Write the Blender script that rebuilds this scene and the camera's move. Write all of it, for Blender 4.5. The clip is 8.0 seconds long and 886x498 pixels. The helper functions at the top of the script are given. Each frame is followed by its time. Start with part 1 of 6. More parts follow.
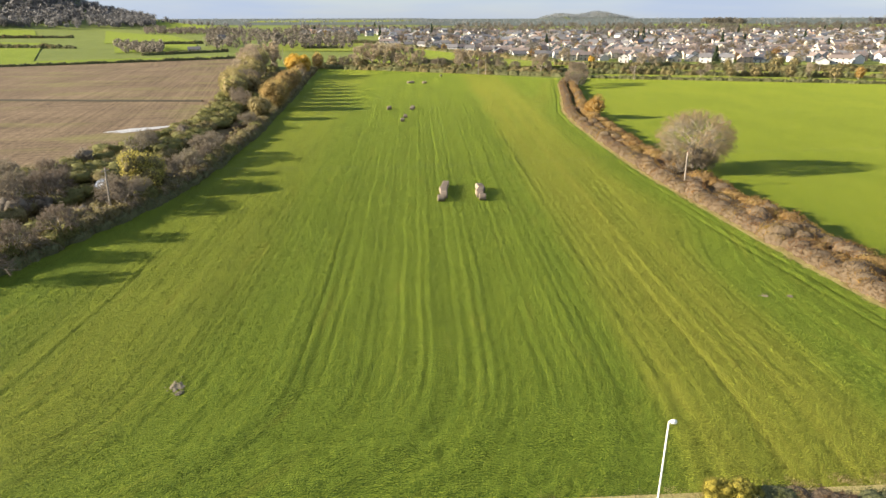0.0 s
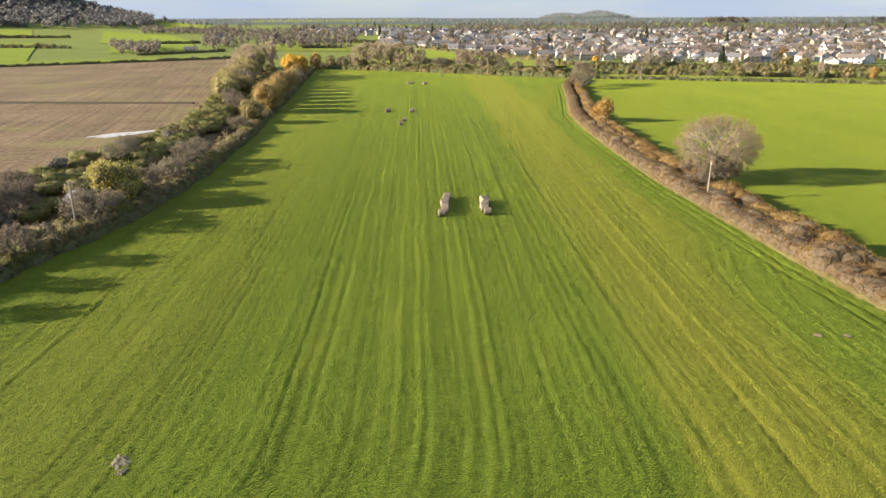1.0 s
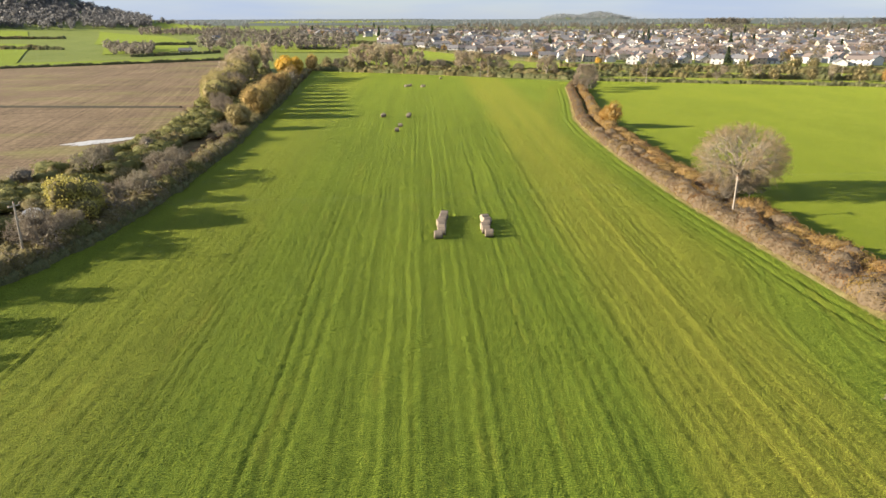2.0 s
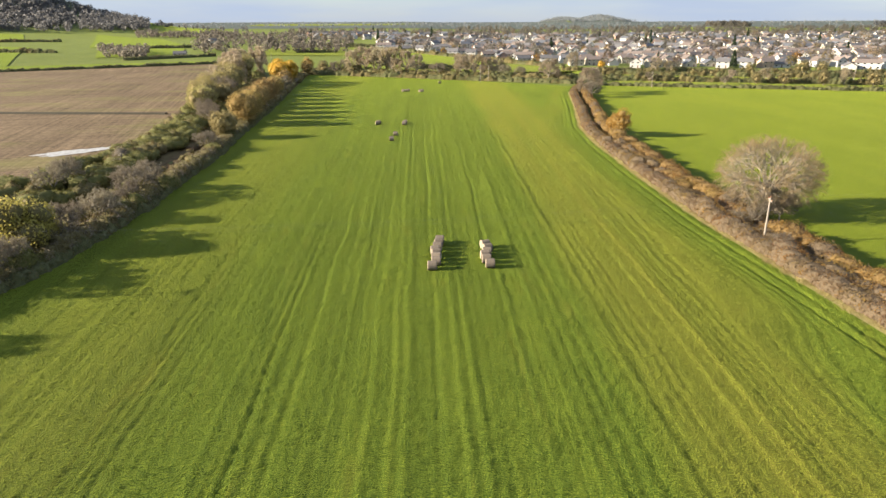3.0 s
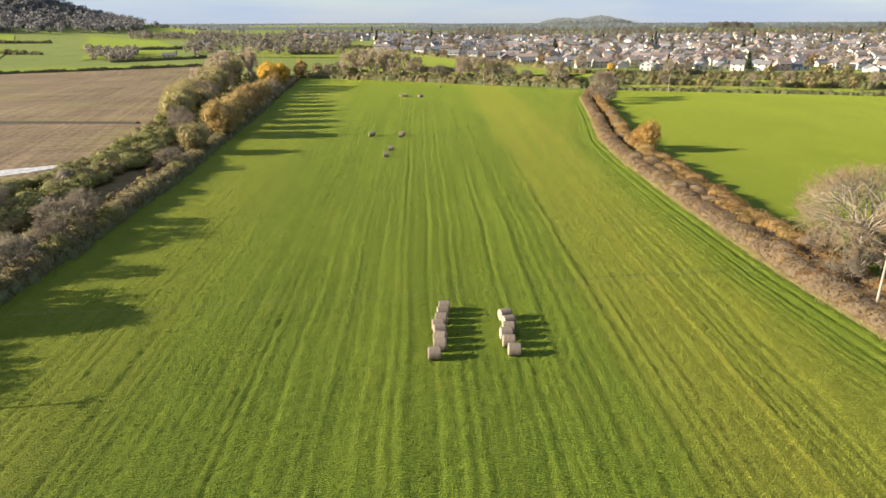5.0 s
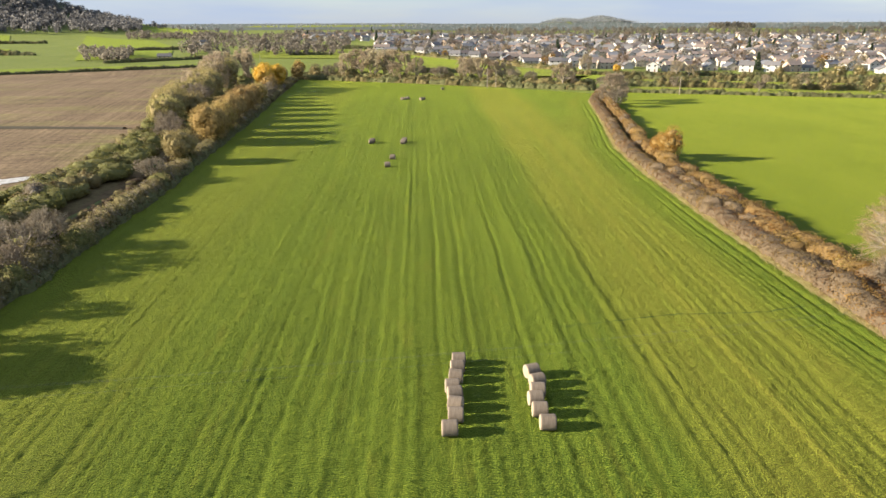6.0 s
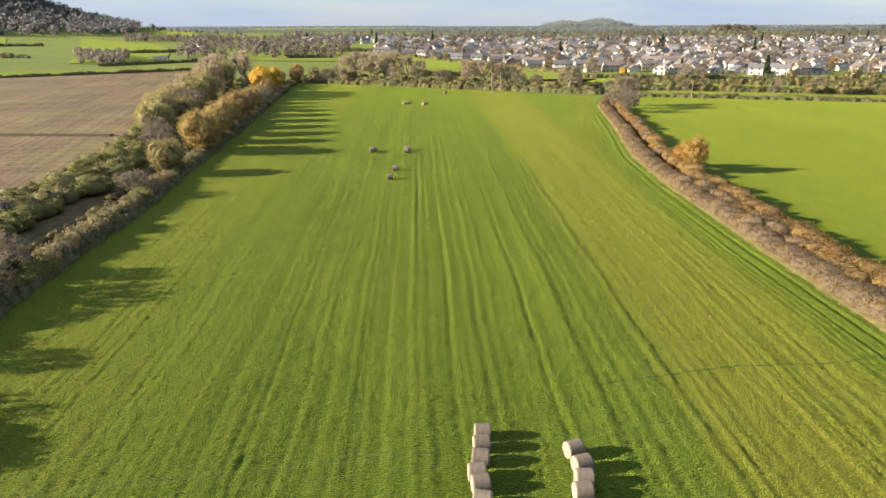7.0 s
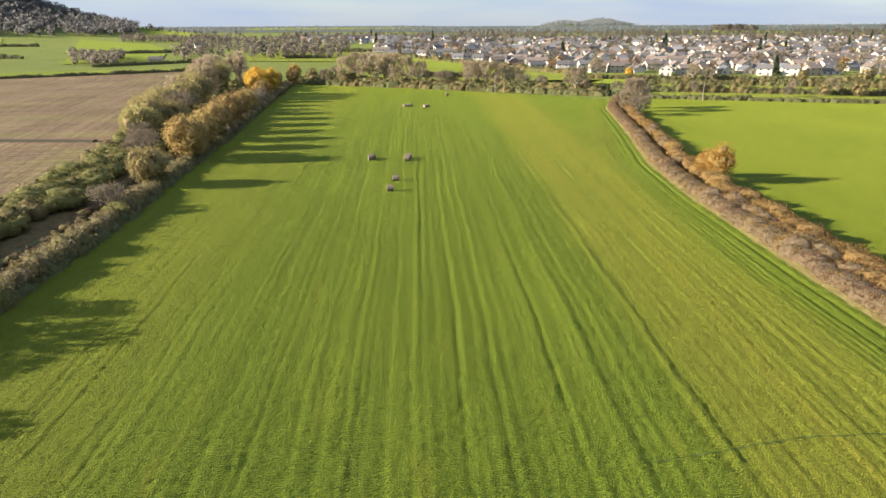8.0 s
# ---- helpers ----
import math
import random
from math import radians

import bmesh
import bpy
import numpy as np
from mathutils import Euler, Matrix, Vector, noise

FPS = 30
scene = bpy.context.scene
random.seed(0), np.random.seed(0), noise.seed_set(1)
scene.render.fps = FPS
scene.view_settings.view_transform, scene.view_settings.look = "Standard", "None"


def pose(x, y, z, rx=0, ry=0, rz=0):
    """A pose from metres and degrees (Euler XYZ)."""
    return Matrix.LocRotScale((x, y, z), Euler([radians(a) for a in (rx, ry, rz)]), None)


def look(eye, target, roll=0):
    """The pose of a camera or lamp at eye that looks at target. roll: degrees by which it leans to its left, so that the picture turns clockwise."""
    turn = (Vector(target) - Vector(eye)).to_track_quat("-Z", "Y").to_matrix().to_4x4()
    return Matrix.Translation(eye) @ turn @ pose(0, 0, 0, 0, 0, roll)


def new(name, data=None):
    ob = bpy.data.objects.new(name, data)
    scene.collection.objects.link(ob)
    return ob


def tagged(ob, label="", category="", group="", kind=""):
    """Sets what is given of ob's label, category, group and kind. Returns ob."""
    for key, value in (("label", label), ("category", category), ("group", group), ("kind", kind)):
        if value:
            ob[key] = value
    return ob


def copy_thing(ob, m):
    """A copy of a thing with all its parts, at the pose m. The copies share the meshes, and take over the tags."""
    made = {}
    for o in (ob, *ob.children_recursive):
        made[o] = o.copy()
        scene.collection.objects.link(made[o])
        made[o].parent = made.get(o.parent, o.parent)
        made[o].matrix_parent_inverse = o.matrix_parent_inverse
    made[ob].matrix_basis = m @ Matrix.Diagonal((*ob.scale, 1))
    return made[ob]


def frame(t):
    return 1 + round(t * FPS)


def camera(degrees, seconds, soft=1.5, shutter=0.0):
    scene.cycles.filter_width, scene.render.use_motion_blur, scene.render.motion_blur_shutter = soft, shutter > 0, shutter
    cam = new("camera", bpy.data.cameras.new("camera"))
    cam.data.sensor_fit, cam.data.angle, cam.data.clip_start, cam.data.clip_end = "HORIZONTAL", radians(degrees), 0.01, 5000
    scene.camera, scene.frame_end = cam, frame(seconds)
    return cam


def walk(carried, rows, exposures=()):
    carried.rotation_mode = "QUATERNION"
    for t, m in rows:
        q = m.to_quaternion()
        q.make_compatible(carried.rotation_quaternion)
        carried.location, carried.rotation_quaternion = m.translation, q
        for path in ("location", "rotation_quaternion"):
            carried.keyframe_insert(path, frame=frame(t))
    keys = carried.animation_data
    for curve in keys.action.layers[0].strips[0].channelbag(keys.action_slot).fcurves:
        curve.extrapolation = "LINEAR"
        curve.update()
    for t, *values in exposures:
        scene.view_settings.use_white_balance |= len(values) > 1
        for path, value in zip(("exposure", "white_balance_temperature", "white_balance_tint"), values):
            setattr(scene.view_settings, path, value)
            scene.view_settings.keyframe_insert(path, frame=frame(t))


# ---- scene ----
cam = camera(71.5, 8.0)
PATH = [
    (0, (-0.799, -3.716, 28.419), (-0.742, -1.839, 27.73), -0.2),
    (0.5, (-0.87, 0.96, 28.217), (-0.813, 2.836, 27.526), -0.2),
    (1, (-0.611, 6.084, 28.116), (-0.556, 7.96, 27.426), -0.25),
    (1.5, (-0.222, 11.344, 28.02), (-0.167, 13.221, 27.33), -0.25),
    (3, (1.29, 27.728, 27.795), (1.344, 29.608, 27.116), -0.25),
    (3.5, (1.628, 33.227, 27.724), (1.683, 35.108, 27.047), -0.25),
    (4, (1.74, 38.776, 27.605), (1.795, 40.659, 26.932), -0.25),
    (4.5, (1.645, 44.136, 27.414), (1.7, 46.018, 26.738), -0.25),
    (6, (0.449, 60.328, 27.352), (0.505, 62.209, 26.677), -0.25),
    (6.5, (-0.076, 65.362, 27.193), (-0.019, 67.244, 26.518), -0.25),
    (7, (-0.677, 70.546, 27.077), (-0.62, 72.43, 26.409), -0.25),
    (7.5, (-1.021, 75.502, 26.955), (-0.964, 77.386, 26.287), -0.3),
    (8, (-1.176, 80.456, 26.925), (-1.119, 82.34, 26.257), -0.3),
]
walk(cam, [(t, look(eye, aim, roll)) for t, eye, aim, roll in PATH])

# ---- light ----
SUN_FROM = Vector((-1.0, -0.08, math.tan(radians(17.3))))
scene.view_settings.exposure = 1.6
world = bpy.data.worlds.new("world")
scene.world = world
world.use_nodes = True
wt = world.node_tree
sky = wt.nodes.new("ShaderNodeTexSky")
sky.sky_type = "NISHITA"
sky.sun_disc = False
sky.sun_elevation = radians(17.3)
sky.sun_rotation = math.atan2(SUN_FROM.x, SUN_FROM.y)
sky.air_density = 1.0
sky.dust_density = 0.6
sky.ozone_density = 2.0
# thin broken cloud, drawn out along the horizon
w_co = wt.nodes.new("ShaderNodeTexCoord")
w_map = wt.nodes.new("ShaderNodeMapping")
w_map.inputs["Scale"].default_value = (2.0, 2.0, 14.0)
w_noise = wt.nodes.new("ShaderNodeTexNoise")
w_noise.inputs["Scale"].default_value = 1.6
w_noise.inputs["Detail"].default_value = 6.0
w_ramp = wt.nodes.new("ShaderNodeValToRGB")
w_ramp.color_ramp.elements[0].position = 0.35
w_ramp.color_ramp.elements[0].color = (0.6, 0.6, 0.6, 1)
w_ramp.color_ramp.elements[1].position = 0.65
w_ramp.color_ramp.elements[1].color = (0.95, 0.95, 0.95, 1)
w_mix = wt.nodes.new("ShaderNodeMixRGB")
w_mix.inputs[2].default_value = (2.2, 2.65, 3.5, 1)
wt.links.new(w_co.outputs["Generated"], w_map.inputs[0])
wt.links.new(w_map.outputs[0], w_noise.inputs["Vector"])
wt.links.new(w_noise.outputs["Fac"], w_ramp.inputs[0])
wt.links.new(w_ramp.outputs[0], w_mix.inputs[0])
wt.links.new(sky.outputs[0], w_mix.inputs[1])
bg = wt.nodes["Background"]
wt.links.new(w_mix.outputs[0], bg.inputs[0])
bg.inputs[1].default_value = 0.074
sun = new("sun", bpy.data.lights.new("sun", "SUN"))
sun.data.energy = 5.0
sun.data.angle = radians(0.5)
sun.data.color = (1.0, 0.88, 0.70)
sun.matrix_world = look(SUN_FROM * 100, (0, 0, 0))


# ---- materials ----
def node_mat(name, rough=0.8, spec=0.2):
    m = bpy.data.materials.new(name)
    m.use_nodes = True
    p = m.node_tree.nodes["Principled BSDF"]
    p.inputs["Roughness"].default_value = rough
    p.inputs["Specular IOR Level"].default_value = spec
    return m, m.node_tree, p


def ramp(nt, fac, stops):
    r = nt.nodes.new("ShaderNodeValToRGB")
    e = r.color_ramp.elements
    while len(e) < len(stops):
        e.new(0.5)
    for k, (pos, col) in zip(e, stops):
        k.position, k.color = pos, (*col, 1)
    nt.links.new(fac, r.inputs[0])
    return r.outputs[0]


def noise_tex(nt, vec, scale, detail=3.0, stretch=None, rough=0.55):
    if stretch:
        mp = nt.nodes.new("ShaderNodeMapping")
        mp.inputs["Scale"].default_value = stretch
        nt.links.new(vec, mp.inputs[0])
        vec = mp.outputs[0]
    n = nt.nodes.new("ShaderNodeTexNoise")
    n.inputs["Scale"].default_value = scale
    n.inputs["Detail"].default_value = detail
    n.inputs["Roughness"].default_value = rough
    nt.links.new(vec, n.inputs["Vector"])
    return n.outputs["Fac"]


def mix(nt, fac, a, b, blend="MIX"):
    n = nt.nodes.new("ShaderNodeMixRGB")
    n.blend_type = blend
    for sock, v in zip(n.inputs, (fac, a, b)):
        if isinstance(v, (int, float)):
            sock.default_value = v
        elif isinstance(v, tuple):
            sock.default_value = (*v, 1)
        else:
            nt.links.new(v, sock)
    return n.outputs[0]


def calc(nt, op, a, b=0.0):
    n = nt.nodes.new("ShaderNodeMath")
    n.operation = op
    for sock, v in zip(n.inputs, (a, b)):
        if isinstance(v, (int, float)):
            sock.default_value = v
        else:
            nt.links.new(v, sock)
    return n.outputs[0]


def bump(nt, p, height, strength, distance):
    b = nt.nodes.new("ShaderNodeBump")
    b.inputs["Strength"].default_value = strength
    b.inputs["Distance"].default_value = distance
    nt.links.new(height, b.inputs["Height"])
    nt.links.new(b.outputs[0], p.inputs["Normal"])


def position(nt):
    return nt.nodes.new("ShaderNodeNewGeometry").outputs["Position"]


def grass_mat(name, dark, mid, light, straw, uv=False, stripes=0.5, band=0.0, relief=0.6, leaf=False, sheen=0.15):
    """Short grass: fine mottling, broad patches, and rows drawn out along the second texture axis."""
    m, nt, p = node_mat(name, 0.8, 0.06)
    pos = position(nt)
    if uv:
        um = nt.nodes.new("ShaderNodeUVMap")
        um.uv_map = "rows"
        co = um.outputs[0]
    else:
        co = pos
    rows = noise_tex(nt, co, 1.0, 3.0, (0.45, 0.006, 1.0), 0.6)
    fine_rows = noise_tex(nt, co, 1.0, 4.0, (1.3, 0.03, 1.0), 0.7)
    patch = noise_tex(nt, co, 1.0, 4.0, (0.045, 0.02, 1.0), 0.6)
    mottle = noise_tex(nt, pos, 2.8, 4.0, None, 0.7)
    fine = noise_tex(nt, pos, 8.0, 2.0, None, 0.7)
    f = calc(nt, "MULTIPLY", calc(nt, "SUBTRACT", rows, 0.5), 1.5 * stripes)
    f = calc(nt, "ADD", f, calc(nt, "MULTIPLY", calc(nt, "SUBTRACT", fine_rows, 0.5), 0.8 * stripes))
    f = calc(nt, "ADD", f, calc(nt, "MULTIPLY", calc(nt, "SUBTRACT", patch, 0.5), 1.1))
    f = calc(nt, "ADD", f, calc(nt, "MULTIPLY", calc(nt, "SUBTRACT", mottle, 0.5), 0.9))
    f = calc(nt, "ADD", f, calc(nt, "MULTIPLY", calc(nt, "SUBTRACT", fine, 0.5), 1.7))
    f = calc(nt, "ADD", f, 0.5)
    if leaf:
        isl = nt.nodes.new("ShaderNodeNewGeometry").outputs["Random Per Island"]
        f = calc(nt, "ADD", f, calc(nt, "MULTIPLY", calc(nt, "SUBTRACT", isl, 0.4), 0.45))
    col = ramp(nt, f, [(0.15, dark), (0.5, mid), (0.85, light)])
    if band:
        sep = nt.nodes.new("ShaderNodeSeparateXYZ")
        nt.links.new(co, sep.inputs[0])
        wob = calc(nt, "MULTIPLY", calc(nt, "SUBTRACT", patch, 0.5), 7.0)
        d = calc(nt, "ABSOLUTE", calc(nt, "SUBTRACT", calc(nt, "ADD", sep.outputs[0], wob), 27.0))
        k = nt.nodes.new("ShaderNodeMapRange")
        nt.links.new(d, k.inputs[0])
        k.inputs[1].default_value, k.inputs[2].default_value = 5.0, 11.0
        k.inputs[3].default_value, k.inputs[4].default_value = band, 0.0
        k.interpolation_type = "SMOOTHSTEP"
        w = calc(nt, "MULTIPLY", k.outputs[0], calc(nt, "MULTIPLY", rows, 1.7))
        col = mix(nt, w, col, straw)
        d = calc(nt, "ABSOLUTE", calc(nt, "ADD", calc(nt, "ADD", sep.outputs[0], wob), 33.0))
        k = nt.nodes.new("ShaderNodeMapRange")
        nt.links.new(d, k.inputs[0])
        k.inputs[1].default_value, k.inputs[2].default_value = 2.0, 16.0
        k.inputs[3].default_value, k.inputs[4].default_value = band * 0.55, 0.0
        k.interpolation_type = "SMOOTHSTEP"
        col = mix(nt, calc(nt, "MULTIPLY", k.outputs[0], calc(nt, "MULTIPLY", fine_rows, 1.6)), col, straw)
    scatter = noise_tex(nt, co, 1.0, 3.0, (0.35, 0.06, 1.0), 0.7)
    s = ramp(nt, scatter, [(0.58, (0, 0, 0)), (0.78, (0.5, 0.5, 0.5))])
    col = mix(nt, s, col, straw)
    nt.links.new(col, p.inputs["Base Color"])
    p.inputs["Sheen Weight"].default_value = sheen
    p.inputs["Sheen Roughness"].default_value = 0.4
    p.inputs["Sheen Tint"].default_value = (0.80, 0.93, 0.10, 1)
    if not leaf:
        h = calc(nt, "ADD", calc(nt, "MULTIPLY", mottle, 1.3), calc(nt, "MULTIPLY", fine, 2.4))
        h = calc(nt, "ADD", h, calc(nt, "MULTIPLY", fine_rows, 0.5))
        bump(nt, p, h, relief, 0.14)
    else:
        tr = nt.nodes.new("ShaderNodeBsdfTranslucent")
        nt.links.new(col, tr.inputs["Color"])
        ms = nt.nodes.new("ShaderNodeMixShader")
        nt.links.new(p.outputs[0], ms.inputs[1])
        nt.links.new(tr.outputs[0], ms.inputs[2])
        nt.links.new(ms.outputs[0], nt.nodes["Material Output"].inputs["Surface"])
    return m


def foliage_mat(name, *cols, spread=0.16, through_light=0.45):
    """Leaves or twigs: each piece takes its own tone, each plant its own brightness."""
    m, nt, p = node_mat(name, 0.7, 0.15)
    isl = nt.nodes.new("ShaderNodeNewGeometry").outputs["Random Per Island"]
    info = nt.nodes.new("ShaderNodeObjectInfo").outputs["Random"]
    big = noise_tex(nt, position(nt), 0.35, 2.0)
    f = calc(nt, "ADD", calc(nt, "MULTIPLY", isl, 0.5), calc(nt, "MULTIPLY", calc(nt, "SUBTRACT", big, 0.27), 0.95))
    n = len(cols) - 1
    col = ramp(nt, f, [(0.1 + 0.8 * i / n, c) for i, c in enumerate(cols)])
    v = calc(nt, "ADD", calc(nt, "MULTIPLY", info, 2 * spread), 1 - spread)
    h = nt.nodes.new("ShaderNodeHueSaturation")
    nt.links.new(calc(nt, "ADD", calc(nt, "MULTIPLY", info, 0.03), 0.485), h.inputs["Hue"])
    nt.links.new(v, h.inputs["Value"])
    nt.links.new(col, h.inputs["Color"])
    nt.links.new(h.outputs[0], p.inputs["Base Color"])
    # light shines through leaves and between fine twigs
    tr = nt.nodes.new("ShaderNodeBsdfTranslucent")
    nt.links.new(h.outputs[0], tr.inputs["Color"])
    ms = nt.nodes.new("ShaderNodeMixShader")
    ms.inputs[0].default_value = through_light
    nt.links.new(p.outputs[0], ms.inputs[1])
    nt.links.new(tr.outputs[0], ms.inputs[2])
    nt.links.new(ms.outputs[0], nt.nodes["Material Output"].inputs["Surface"])
    return m


def rough_mat(name, a, b, scale, rough=0.8, relief=0.3, dist=0.05, stretch=None, c=None, vary=0.0):
    """Two or three tones mixed by noise at two scales, with fine relief."""
    m, nt, p = node_mat(name, rough, 0.25)
    tc = nt.nodes.new("ShaderNodeTexCoord").outputs["Object"]
    n1 = noise_tex(nt, tc, scale, 4.0, stretch)
    n2 = noise_tex(nt, tc, scale * 7.0, 3.0, stretch, 0.7)
    f = calc(nt, "ADD", calc(nt, "MULTIPLY", n1, 0.65), calc(nt, "MULTIPLY", n2, 0.35))
    stops = [(0.32, a), (0.68, b)] if c is None else [(0.3, a), (0.5, b), (0.72, c)]
    col = ramp(nt, f, stops)
    if vary:
        info = nt.nodes.new("ShaderNodeObjectInfo").outputs["Random"]
        h = nt.nodes.new("ShaderNodeHueSaturation")
        nt.links.new(calc(nt, "ADD", calc(nt, "MULTIPLY", info, 2 * vary), 1 - vary), h.inputs["Value"])
        nt.links.new(col, h.inputs["Color"])
        col = h.outputs[0]
    nt.links.new(col, p.inputs["Base Color"])
    bump(nt, p, f, relief, dist)
    return m


GRASS = dict(dark=(0.0195, 0.043, 0.0065), mid=(0.038, 0.0725, 0.0085), light=(0.072, 0.104, 0.0125), straw=(0.142, 0.120, 0.021))
M_FIELD = grass_mat("pasture_grass", uv=True, stripes=1.1, band=0.7, relief=1.0, sheen=0.42, **GRASS)
M_TUFT = grass_mat("grass_blades", uv=True, stripes=1.1, band=0.7, leaf=True, sheen=0.15, **GRASS)
M_FIELD_EAST = grass_mat("smooth_pasture", (0.0391, 0.0657, 0.00469), (0.0671, 0.0922, 0.00625), (0.1, 0.114, 0.0101), (0.125, 0.113, 0.0195), stripes=0.2, relief=0.35, sheen=0.14)
M_MEADOW = grass_mat("rough_meadow", (0.0558, 0.0722, 0.0164), (0.0852, 0.102, 0.023), (0.119, 0.131, 0.0328), (0.158, 0.137, 0.0524), stripes=0.1, relief=0.4, sheen=0.14)
M_LAND = grass_mat("far_grassland", (0.0651, 0.0837, 0.0298), (0.0977, 0.121, 0.0418), (0.13, 0.144, 0.0558), (0.149, 0.13, 0.0698), stripes=0.05, relief=0.3, sheen=0.08)
M_LIME = grass_mat("bright_meadow", (0.0583, 0.0875, 0.0132), (0.0819, 0.116, 0.0185), (0.106, 0.138, 0.0266), (0.127, 0.132, 0.0372), stripes=0.05, relief=0.3, sheen=0.14)
# grass greyed so that its base colour carries the distance haze
M_HAZELAND = grass_mat("haze_painted_far_land", (0.085, 0.10, 0.085), (0.11, 0.125, 0.105), (0.14, 0.15, 0.13), (0.15, 0.145, 0.12), stripes=0.0, relief=0.2, sheen=0.0)
M_LITTER = rough_mat("leaf_litter", (0.07, 0.05, 0.027), (0.13, 0.10, 0.05), 0.9, 0.95, 0.8, 0.1, c=(0.16, 0.13, 0.06))
for _m in (M_LITTER,):
    _m.node_tree.nodes["Principled BSDF"].inputs["Specular IOR Level"].default_value = 0.05
M_STRAW = grass_mat("dry_verge_grass", (0.207, 0.172, 0.069), (0.328, 0.267, 0.121), (0.431, 0.353, 0.172), (0.448, 0.362, 0.19), stripes=0.0, relief=0.9)


def stubble_mat():
    m, nt, p = node_mat("stubble", 0.9, 0.1)
    pos = position(nt)
    mp = nt.nodes.new("ShaderNodeMapping")
    mp.inputs["Rotation"].default_value = (0, 0, radians(-14))
    nt.links.new(pos, mp.inputs[0])
    rows = calc(nt, "MULTIPLY", calc(nt, "ADD", noise_tex(nt, mp.outputs[0], 1.0, 4.0, (0.9, 0.012, 1.0), 0.65), noise_tex(nt, mp.outputs[0], 1.0, 3.0, (0.02, 0.9, 1.0), 0.65)), 0.5)
    broad = noise_tex(nt, pos, 0.03, 4.0)
    green = noise_tex(nt, pos, 1.0, 5.0, (0.02, 0.06, 1.0), 0.65)
    fine = noise_tex(nt, pos, 0.8, 5.0, None, 0.8)
    f = calc(nt, "ADD", calc(nt, "MULTIPLY", rows, 0.65), calc(nt, "MULTIPLY", broad, 0.15))
    f = calc(nt, "ADD", f, calc(nt, "MULTIPLY", calc(nt, "SUBTRACT", fine, 0.25), 0.5))
    col = ramp(nt, f, [(0.42, (0.088, 0.061, 0.036)), (0.53, (0.168, 0.118, 0.070)), (0.64, (0.30, 0.212, 0.125))])
    col = mix(nt, ramp(nt, green, [(0.5, (0, 0, 0)), (0.72, (0.6, 0.6, 0.6))]), col, (0.22, 0.215, 0.06))
    nt.links.new(col, p.inputs["Base Color"])
    bump(nt, p, calc(nt, "ADD", rows, fine), 0.6, 0.2)
    return m


M_STUBBLE = stubble_mat()
M_SOIL = rough_mat("bare_soil", (0.09, 0.085, 0.04), (0.26, 0.215, 0.155), 1.6, 0.95, 0.8, 0.1)
M_LANE = rough_mat("lane_mud", (0.0585, 0.0416, 0.0234), (0.143, 0.101, 0.0546), 0.5, 0.95, 0.7, 0.1, c=(0.124, 0.111, 0.0416))
M_LANE.node_tree.nodes["Principled BSDF"].inputs["Specular IOR Level"].default_value = 0.05
M_TRODDEN = rough_mat("trodden_grass", (0.04, 0.075, 0.008), (0.10, 0.125, 0.025), 3.0, 0.95, 0.6, 0.05)
M_BARK = rough_mat("bark", (0.17, 0.14, 0.105), (0.34, 0.29, 0.225), 2.5, 0.9, 0.6, 0.05, (1, 1, 0.25))
M_POLE = rough_mat("weathered_pole", (0.225, 0.188, 0.15), (0.375, 0.33, 0.277), 3.0, 0.8, 0.3, 0.02, (1, 1, 0.1))
M_STEEL = rough_mat("galvanised_steel", (0.35, 0.36, 0.37), (0.5, 0.5, 0.5), 4.0, 0.45, 0.1, 0.01)
M_WHITE = rough_mat("white_paint", (0.72, 0.72, 0.70), (0.82, 0.82, 0.80), 2.0, 0.4, 0.05, 0.01)
M_LAMP = rough_mat("lamp_diffuser", (0.75, 0.75, 0.72), (0.85, 0.85, 0.82), 5.0, 0.25, 0.05, 0.01)
M_WIRE = rough_mat("aluminium_wire", (0.12, 0.12, 0.12), (0.2, 0.2, 0.2), 9.0, 0.5, 0.05, 0.005)
M_PORCELAIN = rough_mat("porcelain", (0.25, 0.12, 0.07), (0.35, 0.18, 0.10), 9.0, 0.2, 0.05, 0.005)
M_STRAWROLL = rough_mat("net_wrapped_straw", (0.135, 0.106, 0.078), (0.235, 0.188, 0.142), 1.6, 0.85, 0.7, 0.03, (7, 0.8, 0.8), vary=0.12)
M_STRAWEND = rough_mat("cut_straw", (0.24, 0.19, 0.13), (0.43, 0.355, 0.26), 5.0, 0.9, 0.8, 0.04, vary=0.1)
M_CORE = rough_mat("shaded_twigs", (0.035, 0.03, 0.02), (0.09, 0.075, 0.05), 3.0, 0.95, 0.8, 0.1)
M_TYRE = rough_mat("tyre_rubber", (0.015, 0.015, 0.015), (0.03, 0.03, 0.03), 8.0, 0.8, 0.2, 0.01)
M_GLASS, _gt, _gp = node_mat("dark_glass", 0.08, 0.5)
_gp.inputs["Base Color"].default_value = (0.02, 0.025, 0.03, 1)
# pale mottled base colour stands in for sky mirrored in the water
M_WATER, _wt, _wp = node_mat("sky_painted_puddle", 0.35, 0.4)
_wn = noise_tex(_wt, position(_wt), 0.8, 4.0)
_wt.links.new(ramp(_wt, _wn, [(0.4, (0.36, 0.33, 0.28)), (0.65, (0.64, 0.61, 0.57))]), _wp.inputs["Base Color"])
M_PLASTIC = rough_mat("milky_sheeting", (0.30, 0.30, 0.28), (0.45, 0.45, 0.42), 0.6, 0.45, 0.2, 0.05)

